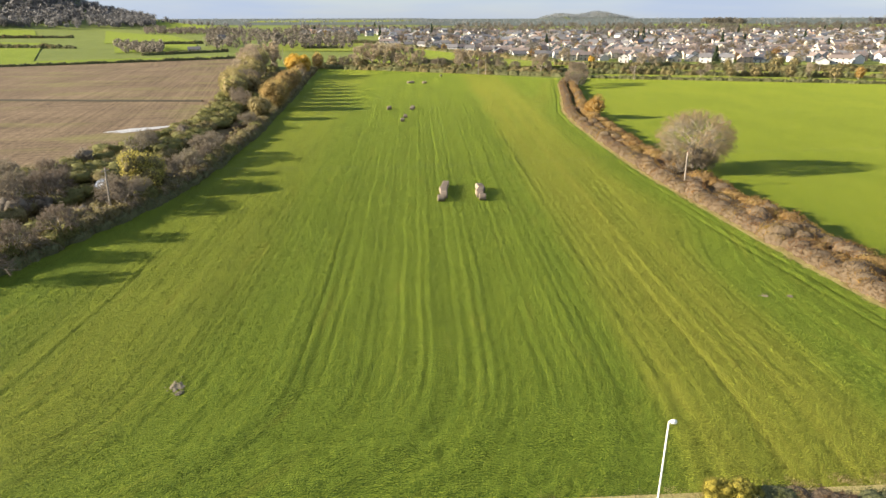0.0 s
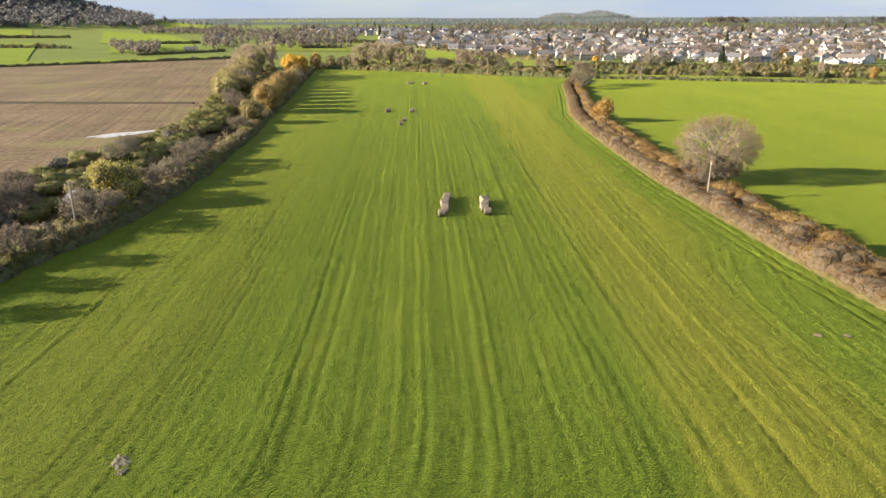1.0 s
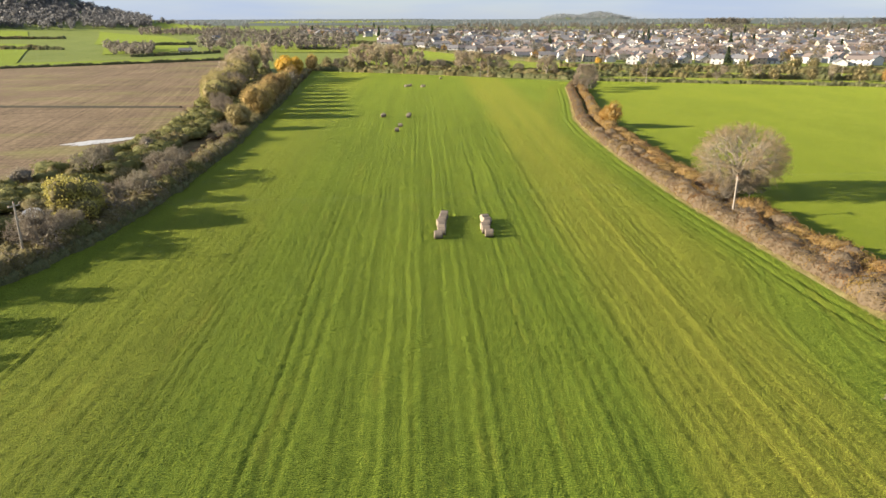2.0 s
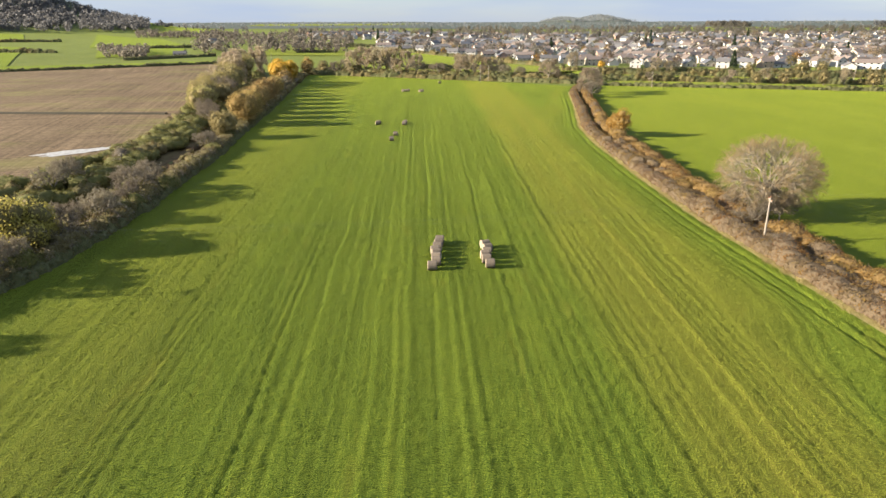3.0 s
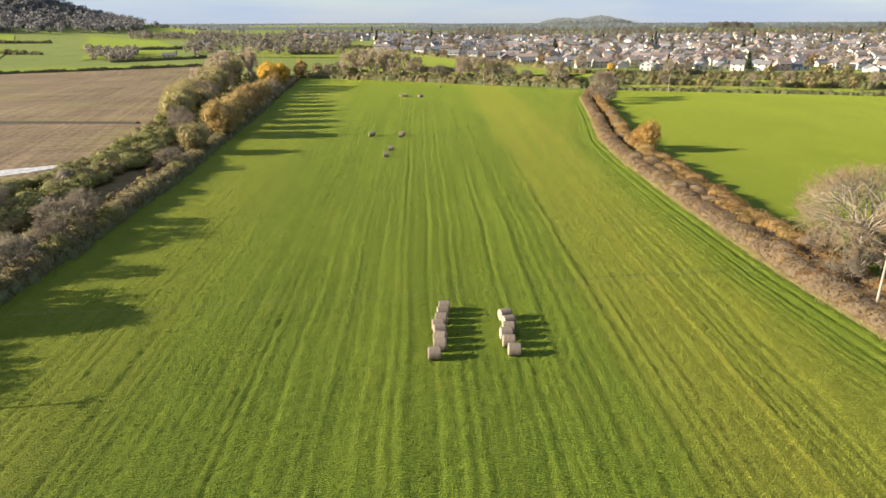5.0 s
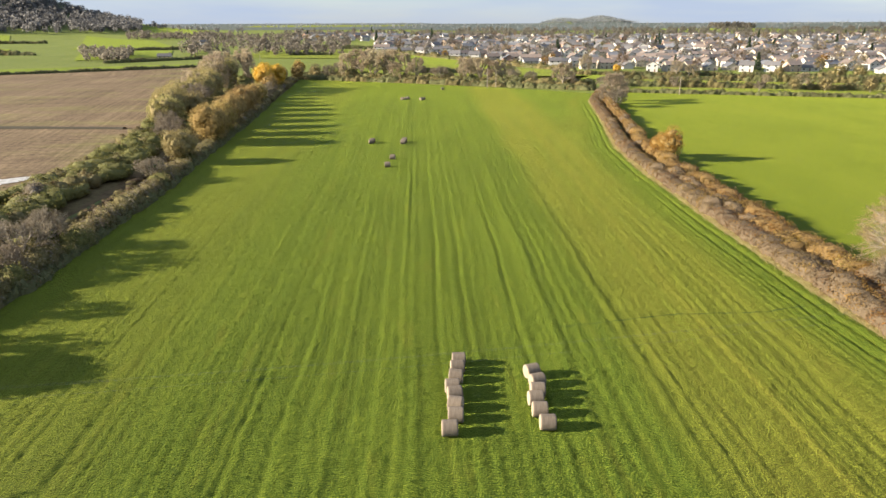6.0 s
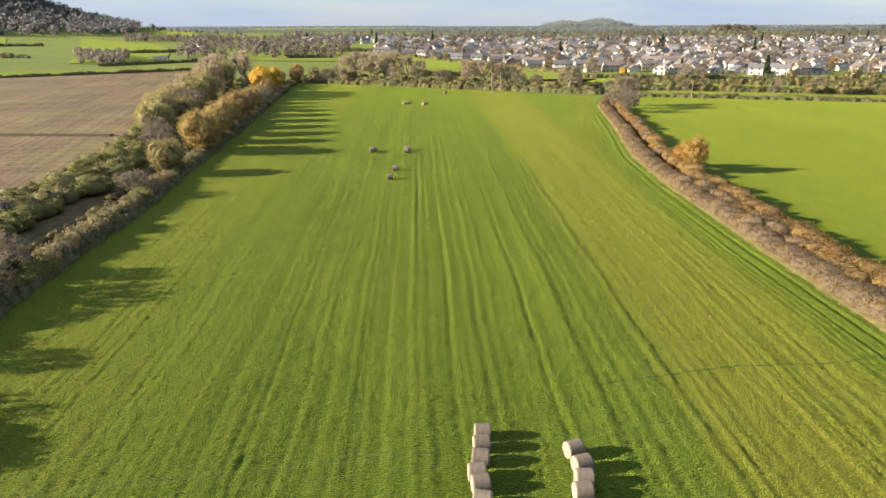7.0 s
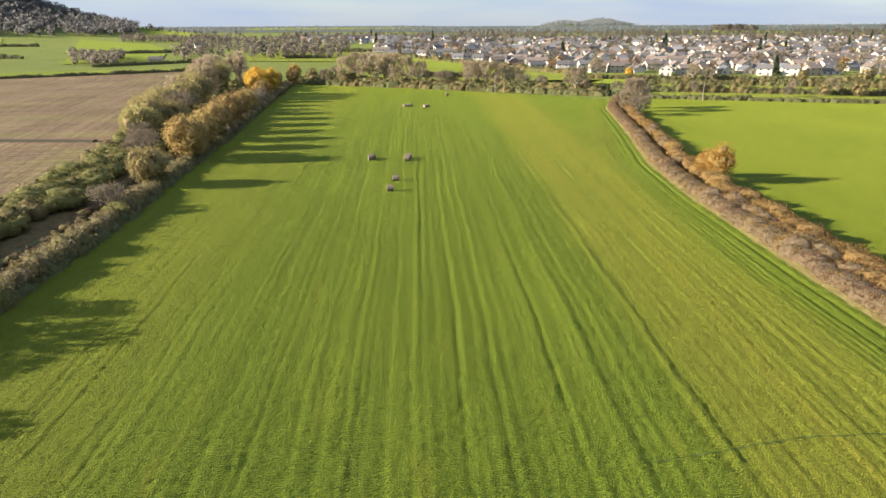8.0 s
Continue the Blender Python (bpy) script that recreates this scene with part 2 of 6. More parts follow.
F_GREY = foliage_mat("bare_twigs", (0.317, 0.26, 0.176), (0.414, 0.343, 0.238), (0.493, 0.414, 0.29), through_light=0.65, spread=0.14)
F_PINK = foliage_mat("reddish_twigs", (0.136, 0.102, 0.068), (0.218, 0.167, 0.112), (0.292, 0.228, 0.156), spread=0.2)
F_OAK = foliage_mat("oak_twigs", (0.29, 0.205, 0.115), (0.39, 0.28, 0.16), (0.475, 0.35, 0.21), spread=0.1, through_light=0.6)
F_THORN = foliage_mat("thorn_twigs", (0.158, 0.132, 0.095), (0.233, 0.195, 0.141), (0.304, 0.258, 0.187))
F_HEDGE = foliage_mat("hedge_leaves", (0.117, 0.0975, 0.039), (0.199, 0.164, 0.0718), (0.281, 0.23, 0.113))
F_GREEN = foliage_mat("bramble_leaves", (0.0768, 0.0755, 0.0224), (0.134, 0.128, 0.0384), (0.198, 0.182, 0.0576))
F_OLIVE = foliage_mat("olive_leaves", (0.23, 0.195, 0.085), (0.315, 0.268, 0.112), (0.4, 0.34, 0.145), through_light=0.5)
F_DULL = foliage_mat("dull_olive_leaves", (0.145, 0.124, 0.0615), (0.188, 0.159, 0.0795), (0.231, 0.196, 0.101), through_light=0.5)
F_DARKH = foliage_mat("dark_hedge_leaves", (0.085, 0.092, 0.04), (0.14, 0.145, 0.058), (0.20, 0.195, 0.085))
F_YELLOW = foliage_mat("yellow_leaves", (0.145, 0.14, 0.0255), (0.221, 0.204, 0.0382), (0.306, 0.272, 0.0595), spread=0.15)
F_HAZEL = foliage_mat("hazel_leaves", (0.265, 0.213, 0.0575), (0.368, 0.293, 0.0805), (0.471, 0.38, 0.115), spread=0.15)
F_GOLD = foliage_mat("golden_leaves", (0.36, 0.20, 0.025), (0.52, 0.30, 0.035), (0.62, 0.39, 0.06), spread=0.12)
F_RUST = foliage_mat("rust_leaves", (0.17, 0.105, 0.036), (0.26, 0.155, 0.044), (0.35, 0.21, 0.058), spread=0.10)
F_BROWN = foliage_mat("brown_orange_leaves", (0.24, 0.176, 0.07), (0.345, 0.252, 0.098), (0.44, 0.325, 0.135), spread=0.15, through_light=0.6)
F_AMBER = foliage_mat("amber_leaves", (0.30, 0.185, 0.05), (0.42, 0.262, 0.07), (0.52, 0.335, 0.10), spread=0.12, through_light=0.55)
F_BRAMBLE = foliage_mat("dry_bramble", (0.125, 0.086, 0.048), (0.18, 0.124, 0.068), (0.24, 0.165, 0.09), spread=0.08)
F_DRY = foliage_mat("dry_grass_stems", (0.22, 0.18, 0.07), (0.42, 0.34, 0.15), (0.58, 0.48, 0.25), spread=0.15)
F_CONIFER = foliage_mat("conifer_needles", (0.03, 0.045, 0.03), (0.06, 0.085, 0.045), (0.09, 0.12, 0.06))
# brown twigs, paled and greyed a little in place of distance haze
F_HAZEWOOD = foliage_mat("hazed_bare_wood", (0.176, 0.157, 0.125), (0.22, 0.195, 0.156), (0.268, 0.238, 0.189), through_light=0.7)
# pale bluish tones: the haze over the farthest trees is painted in
F_HAZEHILL = foliage_mat("hazed_hill_wood", (0.24, 0.26, 0.26), (0.3, 0.32, 0.325), (0.36, 0.38, 0.385))


def core_mat(name, a, b):
    return rough_mat(name, a, b, 2.2, 0.95, 1.0, 0.25)


C_GREY = core_mat("inner_bare_twigs", (0.186, 0.149, 0.112), (0.33, 0.263, 0.196))
C_THORN = core_mat("inner_thorn_twigs", (0.12, 0.102, 0.078), (0.21, 0.18, 0.138))
C_PINK = core_mat("inner_reddish_twigs", (0.223, 0.158, 0.112), (0.374, 0.27, 0.196))
C_HEDGE = core_mat("inner_hedge_leaves", (0.0936, 0.0792, 0.0302), (0.18, 0.148, 0.0648))
C_GREEN = core_mat("inner_bramble_leaves", (0.0825, 0.0825, 0.024), (0.154, 0.146, 0.045))
C_OLIVE = core_mat("inner_olive_leaves", (0.187, 0.149, 0.0664), (0.312, 0.249, 0.113))
C_YELLOW = core_mat("inner_yellow_leaves", (0.232, 0.194, 0.031), (0.4, 0.325, 0.05))
C_GOLD = core_mat("inner_golden_leaves", (0.33, 0.205, 0.045), (0.50, 0.32, 0.065))
C_RUST = core_mat("inner_rust_leaves", (0.13, 0.085, 0.036), (0.22, 0.14, 0.05))
C_BROWN = core_mat("inner_brown_leaves", (0.2, 0.136, 0.05), (0.33, 0.225, 0.08))
C_BRAM = core_mat("inner_dry_bramble", (0.1, 0.075, 0.048), (0.17, 0.125, 0.078))
C_DARKH = core_mat("inner_dark_hedge", (0.085, 0.09, 0.04), (0.16, 0.16, 0.068))
CORE = {F_GREY: C_GREY, F_HAZEL: C_HEDGE, F_AMBER: C_BROWN, F_THORN: C_THORN, F_PINK: C_PINK, F_HEDGE: C_HEDGE, F_GREEN: C_GREEN, F_OLIVE: C_OLIVE, F_DULL: C_OLIVE, F_DARKH: C_DARKH, F_YELLOW: C_YELLOW,
        F_GOLD: C_GOLD, F_RUST: C_RUST, F_BROWN: C_BROWN, F_BRAMBLE: C_BRAM}


# ---- builders ----
def mesh_ob(name, verts, faces, mats, slots=None, smooth=False):
    me = bpy.data.meshes.new(name)
    me.from_pydata(np.asarray(verts, float).tolist(), [], [list(f) for f in faces])
    for m in mats if isinstance(mats, (list, tuple)) else [mats]:
        me.materials.append(m)
    if slots is not None:
        me.polygons.foreach_set("material_index", np.asarray(slots, np.int32))
    if smooth:
        me.polygons.foreach_set("use_smooth", np.ones(len(me.polygons), bool))
    return new(name, me)


def part(name, bm, material, parent, label=""):
    me = bpy.data.meshes.new(name)
    bm.to_mesh(me)
    bm.free()
    me.materials.append(material)
    ob = new(name, me)
    ob.parent = parent
    return tagged(ob, label)


def under(ob, parent, label=""):
    ob.parent = parent
    return tagged(ob, label)


def empty(name, m, label, category, group=""):
    ob = new(name)
    ob.matrix_basis = m
    return tagged(ob, label, category, group)


def box_bm(x0, x1, y0, y1, z0, z1, bevel=0.0):
    bm = bmesh.new()
    bmesh.ops.create_cube(bm, size=1)
    for v in bm.verts:
        v.co = Vector((x0 + (v.co.x + .5) * (x1 - x0), y0 + (v.co.y + .5) * (y1 - y0), z0 + (v.co.z + .5) * (z1 - z0)))
    if bevel:
        bmesh.ops.bevel(bm, geom=bm.edges[:], offset=bevel, segments=1, affect="EDGES")
    return bm


def tube_bm(points, radii, sides=8):
    bm = bmesh.new()
    rings = []
    for i, (p, r) in enumerate(zip(points, radii)):
        a = Vector(points[max(i - 1, 0)])
        b = Vector(points[min(i + 1, len(points) - 1)])
        q = (b - a).to_track_quat("Z", "Y")
        rings.append([bm.verts.new(Vector(p) + q @ Vector((r * math.cos(k * math.tau / sides), r * math.sin(k * math.tau / sides), 0))) for k in range(sides)])
    for a, b in zip(rings, rings[1:]):
        for k in range(sides):
            bm.faces.new((a[k], a[(k + 1) % sides], b[(k + 1) % sides], b[k]))
    bm.faces.new(rings[0][::-1])
    bm.faces.new(rings[-1])
    return bm


def smoothstep(a, b, x):
    t = np.clip((x - a) / (b - a), 0, 1)
    return t * t * (3 - 2 * t)


# ---- the lie of the land ----
LEFT_Y = [20, 68, 79, 88, 102, 128, 150, 175, 189, 250, 331, 410, 440]
LEFT_X = [-62, -51.5, -49, -46.5, -44.2, -43.6, -45, -46, -48, -53, -61, -68.5, -72]
RIGHT_Y = [20, 53, 62, 76, 96, 115, 145, 180, 208, 246, 306, 340, 440]
RIGHT_X = [49, 47.3, 46.5, 45.1, 43.9, 42.7, 42.8, 43.9, 46.5, 54.2, 65, 77, 110]
LANE_Y = [20, 60, 100, 140, 163, 191, 210, 284, 381, 440]
LANE_X = [-68, -61.5, -57.5, -55, -55.5, -57.5, -60.5, -68, -84, -98]
SCRUB_Y = [20, 60, 100, 131, 155, 185, 200, 228, 286, 404, 513]
SCRUB_X = [-92, -86, -83, -80, -77, -73, -74, -80, -93, -121, -146]


def left_x(y):
    return np.interp(y, LEFT_Y, LEFT_X)


def right_x(y):
    return np.interp(y, RIGHT_Y, RIGHT_X)


def lane_x(y):
    return np.interp(y, LANE_Y, LANE_X)


def scrub_x(y):
    return np.interp(y, SCRUB_Y, SCRUB_X)


def field_end(x):
    return 428 - 0.52 * (np.asarray(x) + 68)


def lump(x, y, cx, cy, sx, sy, h):
    return h * np.exp(-((x - cx) / sx) ** 2 - ((y - cy) / sy) ** 2)


def land(x, y):
    """Height of the ground at a place."""
    x, y = np.asarray(x, float), np.asarray(y, float)
    z = 0.0125 * np.clip(y - 450, 0, 850) + 0.0135 * np.clip(y - 1300, 0, 4000)
    z = z + 5.0 * smoothstep(180, -80, x) * smoothstep(440, 620, y)
    z = z + lump(x, y, 945, 3550, 95, 300, 33) + lump(x, y, 745, 3550, 100, 300, 26) + lump(x, y, 1080, 3550, 170, 300, 8)
    z = z + lump(x, y, 1300, 2900, 320, 300, 5) + lump(x, y, 2100, 2700, 500, 300, 16)
    z = z + lump(x, y, -940, 1450, 225, 330, 98) + lump(x, y, -640, 1350, 230, 260, 12)
    near = smoothstep(460, 380, y) * smoothstep(-10, 10, y)
    z = z - 0.45 * near * np.exp(-((x - lane_x(y)) / 2.2) ** 2)
    z = z - 0.5 * near * smoothstep(345, 325, y) * np.exp(-((x - right_x(y) - 5.0) / 1.3) ** 2)
    return z


def sheet(name, xs, ys, lift, material, label, kind="structure", category=""):
    """A sheet over the land from a grid of places."""
    zs = land(xs, ys) + lift
    n, k = xs.shape
    v = np.stack([xs, ys, zs], -1).reshape(-1, 3)
    i = np.arange(n * k).reshape(n, k)
    f = np.stack([i[:-1, :-1], i[:-1, 1:], i[1:, 1:], i[1:, :-1]], -1).reshape(-1, 4)
    ob = mesh_ob(name, v, f, material, smooth=True)
    return tagged(ob, label, category, kind=kind)


def quad_sheet(name, corners, lift, material, label, nu=24, nv=24):
    a, b, c, d = [np.array(p, float) for p in corners]
    u, w = np.meshgrid(np.linspace(0, 1, nu), np.linspace(0, 1, nv))
    p = (a[None, None] * ((1 - u) * (1 - w))[..., None] + b[None, None] * (u * (1 - w))[..., None]
         + c[None, None] * (u * w)[..., None] + d[None, None] * ((1 - u) * w)[..., None])
    return sheet(name, p[..., 0], p[..., 1], lift, material, label)


gx = np.unique(np.concatenate([np.linspace(-110, 110, 71), np.sign(np.linspace(-1, 1, 121)) * 110 + np.sign(np.linspace(-1, 1, 121)) * np.abs(np.linspace(-1, 1, 121)) ** 1.7 * 4000]))
gy = np.unique(np.concatenate([np.linspace(-900, 0, 12), np.linspace(0, 460, 100), 460 + np.linspace(0, 1, 130) ** 1.5 * 4300]))
GX, GY = np.meshgrid(gx, gy)
UNDER = smoothstep(2, 5, GX - left_x(GY)) * smoothstep(2, 5, right_x(GY) - GX) * smoothstep(23, 26, GY) * smoothstep(1, 6, field_end(GX) - GY)
sheet("ground", GX, GY, -0.09 - 0.4 * UNDER, M_LAND, "rolling green and brown farmland reaching the horizon", category="ground")


# ---- the pasture with its rows ----
def wave(x, y, seed, sx, sy):
    """Smooth random relief in two directions, by bilinear mixing of a random lattice."""
    g = np.random.default_rng(seed).random((257, 257))
    a, b = x * sx, y * sy
    i, j = np.floor(a).astype(int), np.floor(b).astype(int)
    s, t = a - i, b - j
    s, t = s * s * (3 - 2 * s), t * t * (3 - 2 * t)
    i, j = i % 256, j % 256
    return (g[i, j] * (1 - s) + g[i + 1, j] * s) * (1 - t) + (g[i, j + 1] * (1 - s) + g[i + 1, j + 1] * s) * t - 0.5


def rut(d, w):
    return np.exp(-(d / w) ** 2)


def across(x, y):
    """Place across the rows: straight up the field, fanning a little, turning off at the road end."""
    yy = np.clip(y, 60, 260) - 110
    r = x - (0.0012 * np.clip(x, -60, 60) - 0.008) * yy
    r = r + (0.3 + 2.0 * smoothstep(22, -8, x)) * (np.clip(47 - y, 0, 20) / 12.5) ** 3
    # along the curved side the rows follow the hedge
    side = 41.0 - (right_x(y) - x)
    w = smoothstep(14, 5, right_x(y) - x) * smoothstep(60, 90, y)
    return r * (1 - w) + side * w


ROW_AT = np.arange(-90, 120, 0.05)
ROW_PROFILE = np.zeros(len(ROW_AT))


def cut_rows():
    """Profile across the rows: narrow grooves with a low swath beside each."""
    rng = np.random.default_rng(14)
    known = [(1.75, 1.2), (-4.15, 0.9), (-1.25, 0.7), (-10.5, 0.8), (-16.1, 0.7), (9.45, 0.9), (25.2, 1.0), (3.3, 0.6), (-7.2, 0.7)]
    grooves = list(known)
    c = -88.0
    while c < 118:
        if min(abs(c - k) for k, _ in known) > 0.9:
            grooves.append((c, 0.25 + 0.65 * rng.random() ** 1.7))
        c += 0.5 + 0.9 * rng.random()
    for c, k in grooves:
        w = 0.17 + 0.08 * rng.random()
        ROW_PROFILE[:] += k * (-0.08 * np.exp(-((ROW_AT - c) / w) ** 2) + 0.05 * np.exp(-((ROW_AT - c - 0.45) / 0.33) ** 2))

    ROW_PROFILE[:] = np.where(ROW_PROFILE < 0, 0.065 * np.tanh(ROW_PROFILE / 0.065), ROW_PROFILE)


cut_rows()


def field_relief(r, x, y):
    """Height of the turf: rows left by mowing, wheel ruts and clumps. r: place across the rows."""
    sway = 0.5 * wave(r, y, 5, 0.22, 0.08) + 0.20 * wave(r, y, 8, 0.5, 0.35)
    fade = np.clip(1.15 + 0.9 * wave(r, y, 9, 0.6, 0.015), 0.5, 1.6) * smoothstep(33, 43, y)
    z = fade * np.interp(r + sway, ROW_AT, ROW_PROFILE)
    z = z + 0.09 * wave(r + sway, y, 1, 0.55, 0.006) + 0.06 * wave(r + sway, y, 2, 1.7, 0.03)
    # passes along the road end
    z = z + 0.17 * smoothstep(39, 33, y) * wave(x, y + 0.8 * wave(x, y, 10, 0.08, 0.1) + 0.02 * x, 12, 0.02, 0.9)
    z = z + smoothstep(210, 110, y) * (0.04 * wave(x, y, 3, 1.3, 1.0) + 0.055 * wave(x, y, 4, 2.9, 2.3) + 0.065 * wave(x, y, 13, 4.3, 3.7))
    edge = right_x(y) - x
    z = z - 0.16 * rut(edge - 3.4, 0.3) - 0.14 * rut(edge - 1.7, 0.3)
    return z


def pasture():
    ys = np.concatenate([np.arange(24, 128, 0.23), np.arange(128, 180, 0.45), np.arange(180, 260, 1.0), np.linspace(260, 440, 90)])
    us = np.linspace(0, 1, 430)
    U, Y = np.meshgrid(us, ys)
    X = left_x(Y) + U * (right_x(Y) - left_x(Y))
    end = field_end(X)
    Y = np.where(Y > 250, 250 + (Y - 250) * (end - 250) / 190, Y)
    X = left_x(Y) + U * (right_x(Y) - left_x(Y))
    R = across(X, Y)
    ob = sheet("field_pasture", X, Y, 0.10 + field_relief(R, X, Y), M_FIELD, "mown green pasture with long rows and wheel ruts", category="field")
    uv = ob.data.uv_layers.new(name="rows")
    idx = np.zeros(len(ob.data.loops), np.int32)
    ob.data.loops.foreach_get("vertex_index", idx)
    rows = np.stack([R.ravel(), Y.ravel()], -1)
    uv.data.foreach_set("uv", rows[idx].ravel())


pasture()


def tufts(seed, n, y0, y1, gather, w0, w1, h0, h1, label):
    """Single blades and small sprays of grass, thicker on the crests of the rows."""
    rng = np.random.default_rng(seed)
    y = y0 + (y1 - y0) * rng.random(n) ** gather
    x = left_x(y) + rng.random(n) * (right_x(y) - left_x(y))
    r = across(x, y)
    keep = (wave(x, y, 21, 0.9, 0.5) + 0.6 * wave(r, y, 22, 1.1, 0.03) + 0.8 * rng.random(n) > 0.2) & (rng.random(n) > smoothstep(70, 235, y))
    x, y, r = x[keep], y[keep], r[keep]
    n = len(x)
    z = field_relief(r, x, y) + 0.08
    a = rng.random(n) * math.tau
    w = w0 + (w1 - w0) * rng.random(n)
    h = h0 + (h1 - h0) * rng.random(n)
    lean = rng.normal(0, h0 * 1.3, (n, 2))
    ax, ay = np.cos(a) * w, np.sin(a) * w
    v = np.stack([np.stack([x - ax, y - ay, z], -1), np.stack([x + ax, y + ay, z], -1), np.stack([x + lean[:, 0], y + lean[:, 1], z + h], -1)], 1).reshape(-1, 3)
    f = np.arange(3 * n).reshape(n, 3)
    ob = mesh_ob("grass_tufts", v, f, M_TUFT)
    uv = ob.data.uv_layers.new(name="rows")
    uv.data.foreach_set("uv", np.repeat(np.stack([r, y], -1), 3, 0).ravel())
    tagged(ob, label, "grass", kind="stuff")


tufts(11, 420000, 25, 235, 1.3, 0.035, 0.10, 0.025, 0.085, "short green and yellowish grass tufts over the pasture")

# a narrow path trodden across the turf
FX, FU = np.meshgrid(np.linspace(13, 42, 120), [-1.0, 0.0, 1.0], indexing="ij")
FY = np.interp(FX, [13, 19, 25, 30, 35, 38, 42], [113.4, 114.5, 115.7, 115.9, 115.9, 116.9, 117.5]) + 0.04 * np.sin(FX * 1.3) + FU * (0.065 + 0.035 * np.sin(FX * 2.3))
sheet("footpath", FX, FY, 0.125 + field_relief(across(FX, FY), FX, FY), M_TRODDEN, "thin trodden path across the pasture", category="path")

# bare patch scratched into the turf
def soil_patch(x, y, w, d, seed):
    rng = np.random.default_rng(seed)
    k = 28
    a = np.linspace(0, math.tau, k, endpoint=False)
    rad = 1 + 0.22 * rng.standard_normal(k)
    rad = (rad + np.roll(rad, 1)) / 2
    v = [(x, y, 0.14)]
    for ring, hgt in ((0.55, 0.14), (1.0, 0.05)):
        v += [(x + w * ring * r * math.cos(t), y + d * ring * r * math.sin(t), hgt + 0.05 * rng.random()) for t, r in zip(a, rad)]
    f = [(0, 1 + i, 1 + (i + 1) % k) for i in range(k)]
    f += [(1 + i, 1 + k + i, 1 + k + (i + 1) % k, 1 + (i + 1) % k) for i in range(k)]
    ob = mesh_ob("soil_patch", v, f, M_SOIL)
    tagged(ob, "bare pale soil patch scratched in the turf", "soil", "bare patches")
    for i in range(int(34 * w)):
        bm = bmesh.new()
        bmesh.ops.create_icosphere(bm, subdivisions=1, radius=0.025 + 0.045 * rng.random())
        for q in bm.verts:
            q.co *= 0.75 + 0.5 * rng.random()
        c = part("clod", bm, M_SOIL, ob)
        c.location = (x + rng.normal(0, w * 0.6), y + rng.normal(0, d * 0.6), 0.16)


soil_patch(-21.7, 41.2, 0.6, 0.75, 3)
soil_patch(-21.1, 40.1, 0.3, 0.35, 6)
soil_patch(36.5, 57.0, 0.4, 0.35, 4)
soil_patch(39.2, 56.8, 0.35, 0.3, 5)

# ---- neighbouring fields and strips ----
def strip(name, near, far, y0, y1, lift, material, label, nu=10, step=2.0, category=""):
    ys = np.arange(y0, y1 + step, step)
    u, Y = np.meshgrid(np.linspace(0, 1, nu), ys)
    X = near(Y) + u * (far(Y) - near(Y))
    return sheet(name, X, Y, lift, material, label, category=category)


east_end = lambda x: 343 - 0.33 * (x - 80)
U, V = np.meshgrid(np.linspace(0, 1, 60), np.linspace(0, 1, 90))
EX0 = right_x(10 + V * 320) + 8.0
EX = EX0 + U ** 1.6 * (460 - EX0)
EY = 10 + V * (east_end(EX) - 10)
EX = np.maximum(EX, right_x(EY) + 8.0)
sheet("field_east", EX, EY, 0.05, M_FIELD_EAST, "smooth bright green pasture beyond the double hedge", category="field")

U, V = np.meshgrid(np.linspace(0, 1, 50), np.linspace(0, 1, 120))
SY = 10 + V * 480
SX0 = scrub_x(SY) + 4.0
SX = SX0 - U ** 1.4 * (SX0 + 480)
SY = SY + V * (14 + 0.56 * (SX + 150)) * smoothstep(-50, -420, SX) * 0.9 + 25 * V
sheet("field_stubble", SX, SY, 0.05, M_STUBBLE, "pale brown harvested stubble field with drill rows", category="field")

strip("lane", lambda y: lane_x(y) - 1.25, lambda y: lane_x(y) + 1.25, 22, 400, 0.06, M_LANE, "dark muddy lane sunk between two hedges", category="lane")
strip("verge_east", lambda y: right_x(y) - 0.2, lambda y: right_x(y) + 2.4, 22, 338, 0.15, M_STRAW, "strip of dry straw-coloured grass beside the hedge", 6, category="verge")
strip("verge_west", lambda y: left_x(y) - 9.0, lambda y: left_x(y) - 0.2, 22, 425, 0.02, M_LITTER, "leaf litter and weeds under the lane hedge", 8, category="verge")
strip("bank_west", lambda y: scrub_x(y) + 4.2, lambda y: lane_x(y) - 1.2, 22, 430, 0.03, M_LITTER, "weedy litter-covered bank under the scrub", 12, category="bank")
quad_sheet("verge_south", [(-70, 10), (70, 10), (70, 28.6), (-70, 25.2)], 0.22, M_STRAW, "dry grass verge beside the road", 60, 8)

# a lone ditch line across the stubble
strip_y = lambda x: 247.5 - 0.09 * (x + 123)
dx = np.linspace(-190, -87, 80)
U, DX = np.meshgrid(np.linspace(-1, 1, 7), dx)
DY = strip_y(DX) + U * (1.5 + 0.9 * wave(DX, DX * 0, 31, 0.2, 1))
ditch = sheet("ditch_bank", DX, DY, 0.1 + 0.55 * (1 - U ** 2), M_CORE, "dark weedy bank across the stubble", category="bank")

